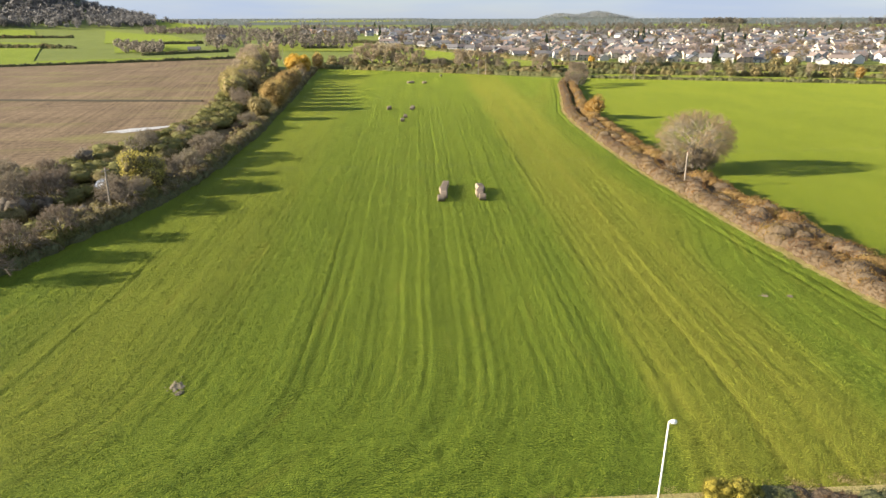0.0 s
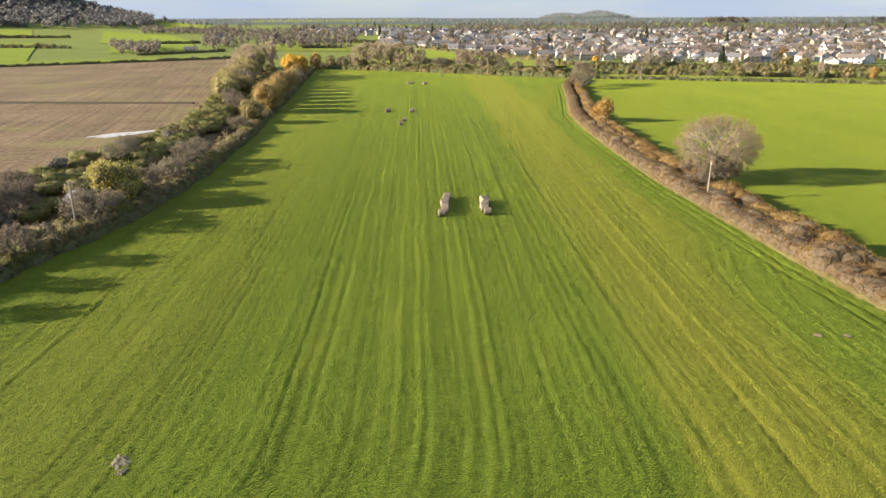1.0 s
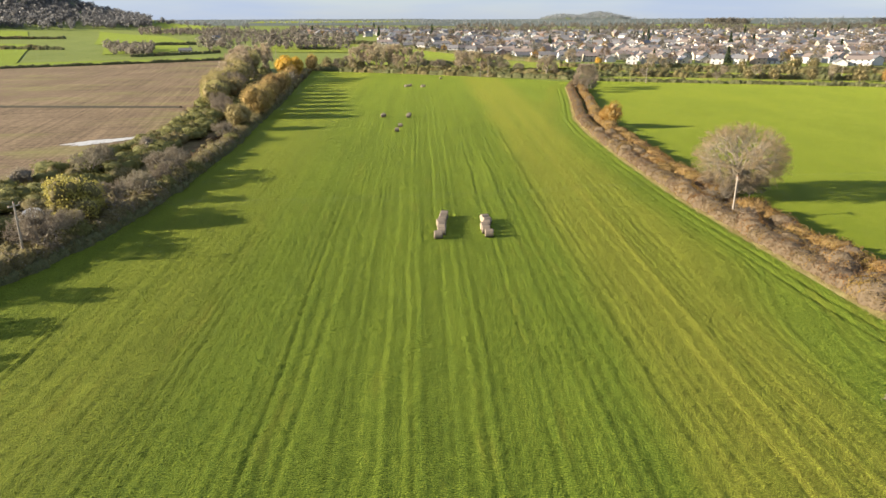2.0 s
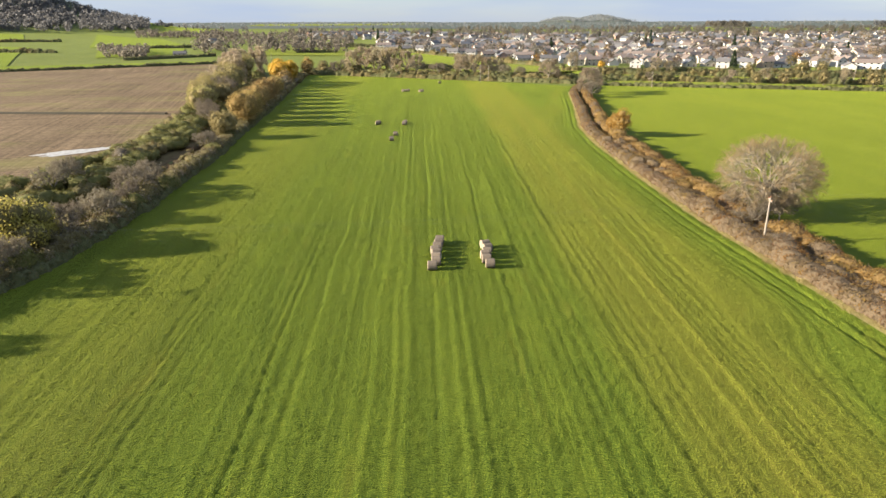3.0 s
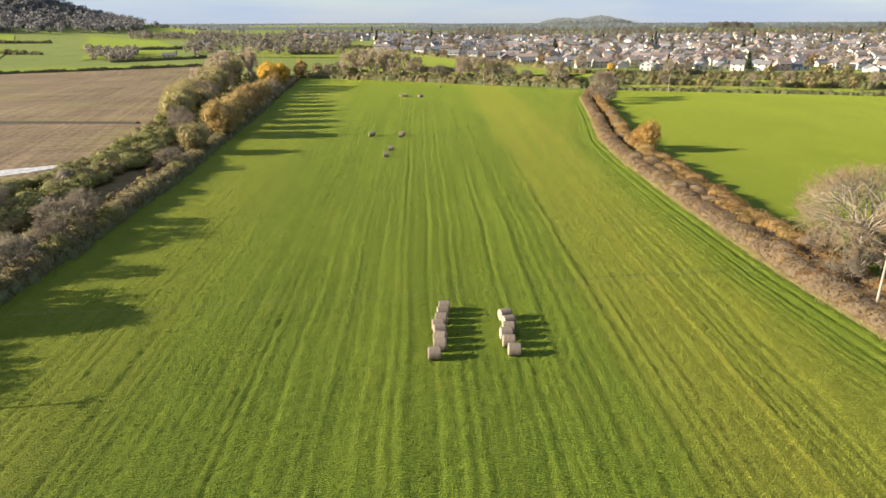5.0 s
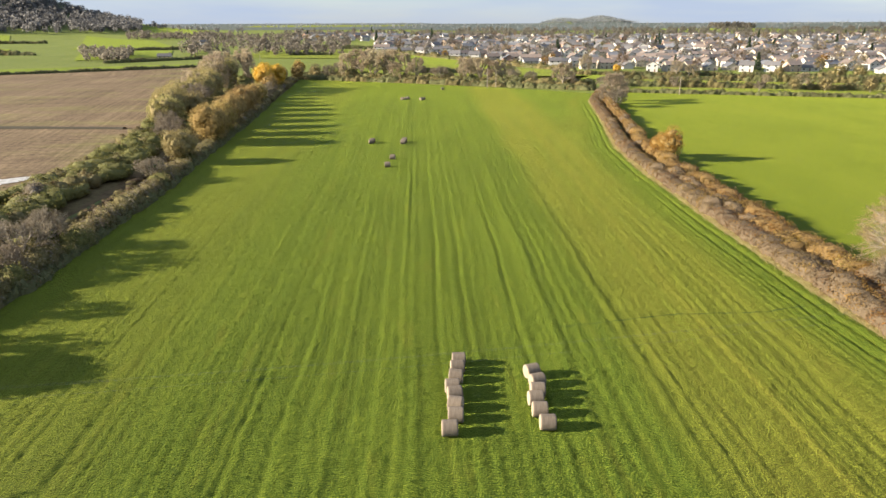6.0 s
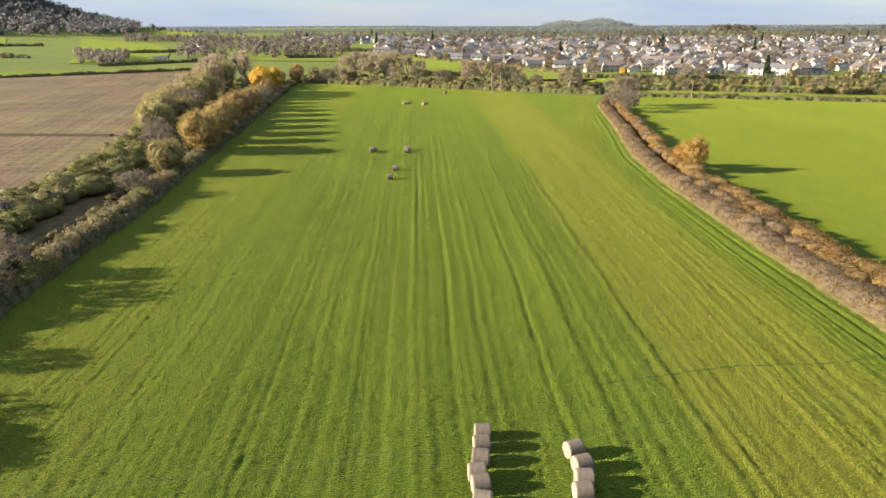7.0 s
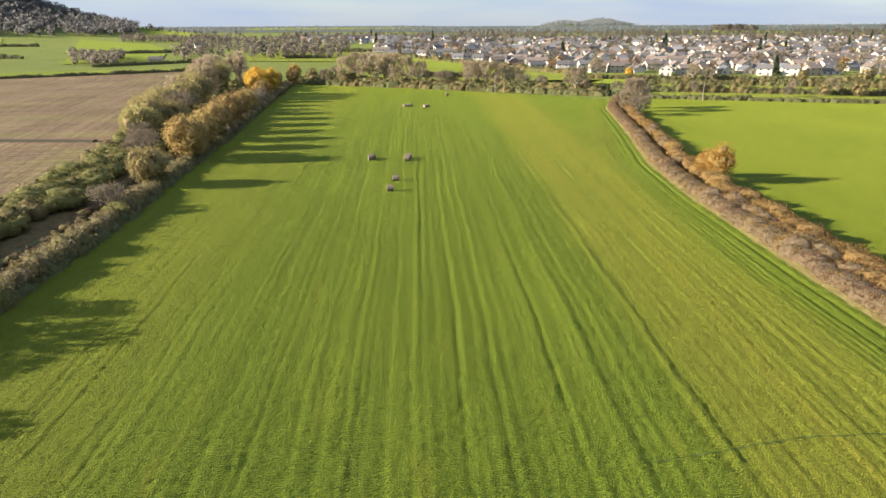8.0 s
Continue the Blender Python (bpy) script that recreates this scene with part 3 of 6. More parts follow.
# standing water at the edge of the stubble
def puddle():
    rng = np.random.default_rng(8)
    k = 60
    t = np.linspace(0, math.tau, k, endpoint=False)
    r = 1 + 0.18 * np.sin(3 * t + 1) + 0.12 * np.sin(5 * t) + 0.08 * rng.standard_normal(k)
    lx, ly = 8.8 * r * np.cos(t), 3.0 * r * np.sin(t)
    c, s = math.cos(radians(38)), math.sin(radians(38))
    v = [(-82.3, 176.5, 0.09)] + [(-82.3 + c * a - s * b, 176.5 + s * a + c * b, 0.09) for a, b in zip(lx, ly)]
    ob = mesh_ob("puddle", v, [(0, 1 + i, 1 + (i + 1) % k) for i in range(k)], M_WATER)
    tagged(ob, "shallow standing water on the stubble, sky reflection painted pale", "water", kind="structure")


puddle()

# fields beyond
FAR_FIELDS = [
    ("meadow_1", [(-72, 436), (60, 370), (120, 470), (-60, 560)], M_MEADOW, "rough green meadow behind the field hedge"),
    ("meadow_2", [(90, 352), (330, 262), (420, 400), (120, 440)], M_MEADOW, "rough grass below the town"),
    ("meadow_3", [(-60, 570), (40, 497), (70, 520), (-45, 650)], M_LIME, "bright green sloping meadow"),
    ("meadow_4", [(48, 432), (120, 402), (132, 452), (62, 482)], M_LIME, "bright green paddock under the houses"),
    ("meadow_5", [(-150, 575), (-64, 565), (-46, 690), (-150, 705)], M_MEADOW, "pale green hillside meadow"),
    ("meadow_6", [(-430, 415), (-148, 517), (-153, 532), (-430, 470)], M_LIME, "bright green strip behind the stubble"),
    ("meadow_7", [(-265, 558), (-205, 590), (-240, 690), (-325, 690)], M_LIME, "green pasture between hedges"),
    ("meadow_8", [(-350, 718), (-270, 775), (-376, 985), (-530, 1105)], M_LIME, "green pasture on the slope"),
    ("meadow_9", [(-475, 1195), (-360, 1290), (-480, 1480), (-580, 1420)], M_LIME, "green hilltop pasture"),
    ("meadow_13", [(-345, 480), (-300, 500), (-420, 735), (-560, 800)], M_LIME, "green pasture west of the valley"),
    ("meadow_14", [(-640, 880), (-540, 925), (-620, 1060), (-720, 1050)], M_LIME, "pasture under the wooded hill"),
    ("meadow_10", [(700, 1900), (1050, 1900), (1150, 2200), (760, 2200)], M_LIME, "green field under the far wooded hill"),
    ("meadow_11", [(1300, 1800), (1800, 1750), (1900, 2000), (1350, 2000)], M_MEADOW, "pale hillside field far off"),
    ("meadow_12", [(-700, 2600), (-150, 2700), (0, 3300), (-800, 3300)], M_MEADOW, "pale far field on the skyline"),
]
for nm, quad, mt, lab in FAR_FIELDS:
    tagged(quad_sheet(nm, quad, 0.8 if quad[0][1] > 1500 else 0.35, mt, lab, 40, 40), category="field")
tagged(quad_sheet("far_hills", [(-1700, 1950), (2400, 1950), (3800, 4740), (-3300, 4740)], 0.45, M_HAZELAND, "hills on the skyline, distance haze painted in as grey-green", 90, 60), category="hills")


# ---- plants ----
def unit(v):
    return v / np.maximum(np.linalg.norm(v, axis=-1, keepdims=True), 1e-9)


def ico(subdiv):
    bm = bmesh.new()
    bmesh.ops.create_icosphere(bm, subdivisions=subdiv, radius=1)
    v = np.array([q.co[:] for q in bm.verts])
    f = np.array([[q.index for q in t.verts] for t in bm.faces])
    bm.free()
    return v, f


ICO1, ICO2 = ico(1), ico(2)


class Heap:
    """Gathers pieces of several materials into one mesh."""

    def __init__(self):
        self.v, self.f, self.m, self.n = [], [], [], 0

    def add(self, verts, faces, slot):
        self.v.append(np.asarray(verts, float).reshape(-1, 3))
        self.f += (np.asarray(faces) + self.n).tolist()
        self.m += [slot] * len(faces)
        self.n += len(self.v[-1])

    def leaves(self, c, size, slot, rng, long=1.0, out=None, loose=0.4):
        """Small kite-shaped sprays of leaves, facing roughly outwards where a way out is given."""
        n = len(c)
        face = unit(rng.standard_normal((n, 3)))
        if out is not None:
            face = unit(out + loose * rng.standard_normal((n, 3)))
        a = unit(np.cross(face, rng.standard_normal((n, 3))))
        b = np.cross(face, a)
        s = np.asarray(size).reshape(-1, 1) * (0.6 + 0.8 * rng.random((n, 1)))
        v = np.stack([c - a * s * long, c + (a * long - b * 0.9) * s * 0.8, c + (a * long + b * 0.9) * s * 0.8], 1)
        self.add(v, np.arange(3 * n).reshape(n, 3), slot)

    def twigs(self, p0, p1, width, slot, rng):
        n = len(p0)
        side = unit(np.cross(p1 - p0, rng.standard_normal((n, 3)))) * width
        v = np.stack([p0 - side, p0 + side, p1], 1)
        self.add(v, np.arange(3 * n).reshape(n, 3), slot)

    def limb(self, p0, p1, r0, r1, slot, sides=5):
        d = unit(p1 - p0)
        a = unit(np.cross(d, [0.31, 0.57, 0.76]))
        b = np.cross(d, a)
        t = np.arange(sides) * math.tau / sides
        ring = np.cos(t)[:, None] * a + np.sin(t)[:, None] * b
        k = np.arange(sides)
        f = np.stack([k, (k + 1) % sides, (k + 1) % sides + sides, k + sides], -1)
        self.add(np.concatenate([p0 + ring * r0, p1 + ring * r1]), f, slot)

    def make(self, name, mats, round_slot=None):
        ob = mesh_ob(name, np.concatenate(self.v), self.f, mats, self.m)
        if round_slot is not None:
            ob.data.polygons.foreach_set("use_smooth", np.array(self.m) == round_slot)
        return ob


def lobes(rng, w, d, h, n, low=0.25):
    """Rounded lumps that together make a crown of that width, depth and height."""
    out = []
    for i in range(n):
        q = unit(rng.standard_normal(3))
        f = 0.55 + 0.15 * rng.random()
        c = np.array([q[0] * w * 0.5 * f, q[1] * d * 0.5 * f, h * (0.5 + low * 0.2) + q[2] * h * 0.5 * f * 0.8])
        r = min(w, d, h) * (0.24 + 0.13 * rng.random()) * (7 / max(n, 7)) ** 0.25
        c[2] = max(c[2], r * 0.75)
        out.append((c, r))
    out.append((np.array([0, 0, h * 0.45]), min(w, d, h) * 0.42))
    return out


def on_lobes(rng, ls, n, lo=0.75, hi=1.12):
    w = np.array([r * r for _, r in ls])
    k = rng.choice(len(ls), n, p=w / w.sum())
    c = np.array([c for c, _ in ls])[k]
    r = np.array([r for _, r in ls])[k]
    d = unit(rng.standard_normal((n, 3)) + [0, 0, 0.25])
    p = c + d * (r * (lo + (hi - lo) * rng.random(n)))[:, None]
    for cc, rr in ls:
        inside = np.linalg.norm(p - cc, axis=1) < rr * 0.7
        p[inside] = cc + unit(p[inside] - cc + 1e-6) * rr * (0.8 + 0.3 * rng.random((inside.sum(), 1)))
    p[:, 2] = np.maximum(p[:, 2], 0.03 + 0.2 * rng.random(n))
    return p, d


def bush_mesh(seed, w, d, h, leaf, core, n_leaf=500, size=0.125, n_twig=160, twig=0.45, n_lobe=7, twig_mat=None):
    rng = np.random.default_rng(seed)
    hp = Heap()
    ls = lobes(rng, w, d, h, n_lobe)
    for c, r in ls:
        k = 1 + 0.22 * rng.standard_normal(len(ICO1[0]))[:, None]
        v = c + ICO1[0] * r * 0.86 * k
        v[:, 2] = np.maximum(v[:, 2], -0.05)
        hp.add(v, ICO1[1], 0)
    p, q = on_lobes(rng, ls, n_leaf)
    hp.leaves(p, np.full(n_leaf, size), 1, rng, out=q, loose=0.9)
    p, q = on_lobes(rng, ls, n_twig, 0.55, 0.9)
    q = unit(q + 0.35 * rng.standard_normal((n_twig, 3)) + [0, 0, 0.25])
    hp.twigs(p, p + q * (twig * (0.5 + 0.8 * rng.random((n_twig, 1)))), 0.02, 2, rng)
    ob = hp.make("shrub", [CORE[core], leaf, twig_mat or F_GREY], 0)
    me = ob.data
    bpy.data.objects.remove(ob)
    return me


def drum_mesh(seed, w, h, leaf, n_leaf=640, size=0.10, n_twig=320, twig=0.35, twig_mat=None, flat=0.45):
    """A clipped shrub with steep sides and a gently uneven flat top, thickly covered in twigs and leaves."""
    rng = np.random.default_rng(seed)
    ph = rng.random(6) * math.tau

    def shape(d, k):
        az = np.arctan2(d[:, 1], d[:, 0])
        bulge = 1 + 0.12 * np.sin(2 * az + ph[0]) + 0.09 * np.sin(5 * az + ph[1] + 4 * d[:, 2]) + 0.06 * np.sin(11 * az + ph[4] + 7 * d[:, 2])
        up = 1 + 0.13 * np.sin(4 * d[:, 0] + ph[2]) + 0.12 * np.sin(5 * d[:, 1] + ph[3]) + 0.06 * np.sin(11 * d[:, 0] + 9 * d[:, 1] + ph[5])
        rad = w / 2 * k * bulge * (1 - np.abs(d[:, 2]) ** 4) / np.maximum(np.hypot(d[:, 0], d[:, 1]), 1e-6)
        z = h * k * up * (0.5 + 0.5 * np.sign(d[:, 2]) * np.abs(d[:, 2]) ** flat)
        return np.stack([d[:, 0] * rad * np.minimum(1, 1.0), d[:, 1] * rad, np.maximum(z, -0.05)], -1)

    def directions(n):
        # even over the skin: sides and top
        az = rng.random(n) * math.tau
        top = rng.random(n) < 0.45
        rho = np.sqrt(rng.random(n))
        dz = np.where(top, np.clip(1 - rho ** 4, 0, 1) ** 0.25 * 0.999, (2 * rng.random(n) - 1) * np.abs(2 * rng.random(n) - 1) ** 1.2)
        c = np.sqrt(1 - dz ** 2)
        return np.stack([np.cos(az) * c, np.sin(az) * c, dz], -1), top

    hp = Heap()
    d = unit(ICO2[0] + 0.04 * rng.standard_normal(ICO2[0].shape))
    d[:, 2] = np.clip(d[:, 2], -0.98, 0.98)
    hp.add(shape(unit(d), 0.93), ICO2[1], 0)
    d, top = directions(n_leaf)
    out = unit(np.where(top[:, None], [[0, 0, 1.0]], 0) + d * [1, 1, 0.4])
    hp.leaves(shape(d, 0.88 + 0.2 * rng.random(n_leaf)), np.full(n_leaf, size), 1, rng, out=out, loose=0.4)
    d, top = directions(n_twig)
    out = unit(np.where(top[:, None], [[0, 0, 1.0]], 0) + d * [1, 1, 0.4] + 0.5 * rng.standard_normal((n_twig, 3)) + [0, 0, 0.3])
    p = shape(d, np.full(n_twig, 0.92))
    hp.twigs(p, p + out * (twig * (0.4 + 0.8 * rng.random((n_twig, 1)))), 0.016, 2, rng)
    ob = hp.make("shrub", [CORE[leaf], leaf, twig_mat or leaf], 0)
    me = ob.data
    bpy.data.objects.remove(ob)
    return me


def drums(count, seed, *a, **k):
    return [drum_mesh(seed + i, *a, **k) for i in range(count)]


def bushes(count, seed, *a, **k):
    return [bush_mesh(seed + i, *a, **k) for i in range(count)]


B_TRIM = drums(3, 100, 3.4, 2.1, F_HEDGE, n_leaf=440, size=0.12, n_twig=220, flat=0.55)
B_GREEN = drums(3, 110, 4.8, 2.3, F_GREEN, n_leaf=470, size=0.14, n_twig=130, flat=0.7, twig_mat=F_HEDGE)
B_GREY = bushes(3, 120, 3.6, 3.4, 3.0, F_THORN, F_THORN, n_leaf=420, size=0.125, n_twig=380, twig=0.8, n_lobe=9, twig_mat=F_THORN)
B_BRAM = drums(3, 150, 3.0, 1.8, F_BRAMBLE, twig_mat=F_PINK)
B_YELL = bushes(2, 160, 2.8, 2.8, 2.2, F_YELLOW, F_YELLOW, n_leaf=2200, size=0.06, n_twig=700, twig=0.4, n_lobe=14, twig_mat=F_YELLOW)
B_OLIV = bushes(3, 170, 4.0, 4.0, 3.2, F_OLIVE, F_OLIVE, n_leaf=500, size=0.155, n_twig=260, n_lobe=11)


B_DARK = drums(2, 180, 3.4, 2.0, F_DARKH)
FAR_OF = {}
for _near, _leaf in ((B_TRIM, F_HEDGE), (B_GREEN, F_GREEN), (B_GREY, F_THORN), (B_BRAM, F_BRAMBLE), (B_OLIV, F_OLIVE)):
    if _near in (B_TRIM, B_GREEN, B_BRAM):
        FAR_OF[_near[0].name] = drums(2, 190 + 3 * len(FAR_OF), 4.2, 2.2, _leaf, n_leaf=170, size=0.19, n_twig=60, flat=0.45)
        continue
    FAR_OF[_near[0].name] = bushes(2, 190 + 3 * len(FAR_OF), 3.4, 3.3, 2.4, _leaf, _leaf, n_leaf=150, size=0.24, n_twig=50, twig=0.6, n_lobe=4)


def tuft_mesh(seed):
    rng = np.random.default_rng(seed)
    hp = Heap()
    n = 130
    p = np.stack([rng.normal(0, 0.45, n), rng.normal(0, 0.45, n), np.zeros(n)], -1)
    q = unit(rng.normal(0, 0.45, (n, 3)) + [0, 0, 1.2])
    hp.twigs(p, p + q * (0.35 + 0.4 * rng.random((n, 1))), 0.03, 0, rng)
    ob = hp.make("tussock", [F_DRY])
    me = ob.data
    bpy.data.objects.remove(ob)
    return me


TUSSOCK = [tuft_mesh(180 + i) for i in range(3)]


def hedge_mesh(seed, length, w, h, leaf, second=None, share=0.0, n_leaf=620, size=0.11, n_twig=240, twig=0.3, twig_mat=None, box=0.6, rag=1.0):
    """A stretch of hedge lying along y: steep sides, uneven top, skin of leaf sprays and twigs, patches of a second leaf."""
    rng = np.random.default_rng(seed)
    ph = rng.random(12) * math.tau

    def shape(v, a, k):
        """v: along, -1 to 1; a: round the section, 0 to pi."""
        y = v * length / 2
        n = 0.10 * np.sin(1.3 * y + ph[0] + 2 * np.cos(a)) + 0.09 * np.sin(2.9 * y + ph[1] - 3 * a) + 0.07 * np.sin(5.3 * y + ph[2] + 5 * a)
        top = 0.11 * np.sin(0.9 * y + ph[3]) + 0.10 * np.sin(2.2 * y + ph[4] + 3 * np.cos(a)) + 0.07 * np.sin(6.1 * y + ph[5] + 6 * np.cos(a))
        end = np.clip(1 - np.abs(v) ** 7, 0, 1) ** 0.5
        c, q = np.cos(a), np.sin(a)
        x = w / 2 * np.sign(c) * np.abs(c) ** box * (1 + rag * n) * (0.45 + 0.55 * end) * k
        z = h * np.abs(q) ** box * (1 + rag * top) * (0.5 + 0.5 * end) * k
        return np.stack([x, y, np.maximum(z, -0.05)], -1)

    hp = Heap()
    V, A = np.meshgrid(np.linspace(-1, 1, 15), np.linspace(0, math.pi, 9), indexing="ij")
    core = shape(V.ravel(), A.ravel(), 0.9 + 0.05 * rng.standard_normal(V.size))
    i = np.arange(V.size).reshape(V.shape)
    hp.add(core, np.stack([i[:-1, :-1], i[1:, :-1], i[1:, 1:], i[:-1, 1:]], -1).reshape(-1, 4), 0)
    v, a = 2 * rng.random(n_leaf) - 1, math.pi * rng.random(n_leaf)
    p = shape(v, a, 0.88 + 0.2 * rng.random(n_leaf))
    out = np.stack([np.cos(a), 0 * a, np.sin(a)], -1)
    patch = np.sin(1.7 * p[:, 1] + ph[6]) + np.sin(2.3 * p[:, 0] + 0.8 * p[:, 1] + ph[7]) + 0.7 * rng.standard_normal(n_leaf)
    two = patch > np.quantile(patch, 1 - share) if share else np.zeros(n_leaf, bool)
    for mask, slot in ((~two, 1), (two, 3)):
        if mask.any():
            hp.leaves(p[mask], np.full(mask.sum(), size), slot, rng, out=out[mask], loose=0.8)
    v, a = 2 * rng.random(n_twig) - 1, math.pi * rng.random(n_twig)
    p = shape(v, a, np.full(n_twig, 0.9))
    d = unit(np.stack([np.cos(a), 0 * a, np.sin(a)], -1) + 0.5 * rng.standard_normal((n_twig, 3)) + [0, 0, 0.45])
    hp.twigs(p, p + d * (twig * (0.4 + 1.0 * rng.random((n_twig, 1)))), 0.016, 2, rng)
    ob = hp.make("shrub", [CORE[leaf], leaf, twig_mat or leaf, second or leaf], 0)
    me = ob.data
    bpy.data.objects.remove(ob)
    return me


def stretches(count, seed, *a, **k):
    return [hedge_mesh(seed + i, *a, **k) for i in range(count)]


H_BRAM = stretches(4, 400, 5.0, 3.0, 1.75, F_BRAMBLE, F_RUST, 0.25, n_leaf=900, size=0.085, n_twig=400, twig=0.28, twig_mat=F_BRAMBLE, rag=0.75)
H_RUST = stretches(4, 410, 5.0, 3.2, 2.1, F_RUST, F_BRAMBLE, 0.35, n_leaf=950, size=0.085, n_twig=420, twig=0.34, twig_mat=F_RUST, rag=1.0)
H_MIX = stretches(3, 420, 5.0, 3.2, 2.15, F_BRAMBLE, F_RUST, 0.45, n_leaf=950, size=0.085, n_twig=420, twig=0.34, twig_mat=F_RUST, rag=1.1)
H_OCHRE = stretches(2, 430, 4.0, 3.0, 2.2, F_RUST, F_BROWN, 0.45, n_leaf=800, size=0.085, n_twig=380, twig=0.36, twig_mat=F_RUST, rag=1.2)
H_TRIM = stretches(4, 440, 5.0, 3.4, 2.05, F_HEDGE, F_THORN, 0.3, size=0.12, twig_mat=F_THORN, rag=1.2)
H_IVY = stretches(3, 450, 5.0, 3.6, 2.2, F_GREEN, F_HEDGE, 0.35, size=0.13, twig_mat=F_HEDGE, rag=1.4)
H_FOOT = stretches(3, 460, 4.0, 2.2, 1.3, F_DARKH, F_HEDGE, 0.4, n_leaf=380, n_twig=180, rag=1.6)
H_FARDARK = stretches(3, 470, 7.0, 3.2, 2.0, F_DARKH, F_HEDGE, 0.35, n_leaf=260, size=0.2, n_twig=90, twig=0.6, rag=1.1)
H_FARGREY = stretches(3, 480, 7.0, 3.4, 2.4, F_HEDGE, F_DARKH, 0.45, n_leaf=260, size=0.2, n_twig=120, twig=0.7, rag=1.4)


def hedge_along(name, label, rng, y0, y1, fx, kinds, weights, step=3.4, jitter=0.2, s=(0.92, 1.1), hf=(0.85, 1.15)):
    """A hedge of overlapping stretches turned to follow its line."""
    places, y = [], y0
    while y < y1:
        if not (abs(y - 108.5) < 3.4 and -64 < fx(y) < -56):
            k = kinds[rng.choice(len(kinds), p=weights)]
            x = float(fx(y))
            turn = -math.degrees(math.atan2(float(fx(y + 2.0)) - x, 2.0)) + rng.normal(0, 3) + 180 * int(rng.integers(2))
            places.append((k[rng.integers(len(k))], x + rng.normal(0, jitter), y, s[0] + (s[1] - s[0]) * rng.random(), hf[0] + (hf[1] - hf[0]) * rng.random(), turn))
        y += step * (0.85 + 0.3 * rng.random())
    return laid(name, label, places)


def hedge_between(name, label, rng, p, q, kinds, weights, s0, s1, step=3.6, jitter=0.4):
    p, q = np.array(p, float), np.array(q, float)
    n = max(int(np.linalg.norm(q - p) / step), 2)
    a = -math.degrees(math.atan2(q[0] - p[0], q[1] - p[1]))
    places = []
    for i in range(n):
        c = p + (q - p) * (i + 0.4 * rng.random()) / n + rng.normal(0, jitter, 2)
        k = kinds[rng.choice(len(kinds), p=weights)]
        places.append((k[rng.integers(len(k))], float(c[0]), float(c[1]), s0 + (s1 - s0) * rng.random(), 0.75 + 0.5 * rng.random(), a + rng.normal(0, 6) + 180 * int(rng.integers(2))))
    return laid(name, label, places)


def laid(name, label, places):
    first = places[0]
    hedge = empty(name, pose(first[1], first[2], float(land(first[1], first[2]))), label, "hedge")
    inv = hedge.matrix_basis.inverted()
    for me, x, y, s, hf, turn in places:
        ob = new("shrub", me)
        ob.parent = hedge
        ob.matrix_basis = inv @ (pose(x, y, float(land(x, y)) - 0.05, 0, 0, turn) @ Matrix.Diagonal((s, s, s * hf, 1)))
    return hedge


def row_of(name, label, places, category="hedge", piece="shrub"):
    """A hedge: one thing whose shrubs are its parts. places: (mesh, x, y, scale, height factor)."""
    first = places[0]
    hedge = empty(name, pose(first[1], first[2], float(land(first[1], first[2]))), label, category)
    inv = hedge.matrix_basis.inverted()
    for i, (me, x, y, s, hf) in enumerate(places):
        ob = new(piece, me)
        ob.parent = hedge
        ob.matrix_basis = inv @ (pose(x, y, float(land(x, y)) - 0.05, 0, 0, (i * 137.5) % 360) @ Matrix.Diagonal((s, s, s * hf, 1)))
    return hedge


def along(rng, y0, y1, step, fx, kinds, weights, jitter=0.5, s0=0.85, s1=1.2, hf=(0.85, 1.15)):
    out = []
    y = y0
    while y < y1:
        k = kinds[rng.choice(len(kinds), p=weights)]
        if y > 205 and k[0].name in FAR_OF:
            k = FAR_OF[k[0].name]
        if abs(y - 108.5) < 3.4 and -64 < fx(y) < -56:
            y += step
            continue
        out.append((k[rng.integers(len(k))], float(fx(y)) + rng.normal(0, jitter), y + rng.normal(0, 0.3), s0 + (s1 - s0) * rng.random(), hf[0] + (hf[1] - hf[0]) * rng.random()))
        y += step * (0.8 + 0.4 * rng.random())
    return out


rng = np.random.default_rng(5)
# hedge between pasture and lane
hedge_along("hedge", "trimmed olive and brown hedge between pasture and lane", rng, 55, 300, lambda y: left_x(y) - 2.3, [H_TRIM, H_IVY], [0.75, 0.25], 3.3, 0.25, (0.95, 1.15), (0.85, 1.2))
row_of("hedge", "overgrown back of the lane hedge",
       [p for p in along(rng, 55, 250, 2.0, lambda y: (left_x(y) - 4.6) * 0.65 + (lane_x(y) + 3.0) * 0.35, [B_TRIM, B_GREEN, B_GREY, B_OLIV], [0.45, 0.2, 0.25, 0.1], 0.6, 0.85, 1.15, (0.85, 1.2)) if not 142 < p[2] < 204])
hedge_along("hedge", "low leafy hedge foot along the pasture edge", rng, 55, 300, lambda y: left_x(y) - 0.7, [H_FOOT], [1.0], 2.7, 0.25, (0.75, 1.05))
row_of("hedge", "overgrown hedge under the lane trees",
       along(rng, 245, 426, 2.1, lambda y: left_x(y) - 2.6, [B_TRIM, B_OLIV, B_GREY], [0.5, 0.3, 0.2], 0.5, 0.9, 1.3))
row_of("hedge", "low brown scrub along the open stretch of the lane",
       along(rng, 140, 208, 1.5, lambda y: lane_x(y) + 2.7, [B_BRAM, B_TRIM], [0.5, 0.5], 0.6, 0.35, 0.6))
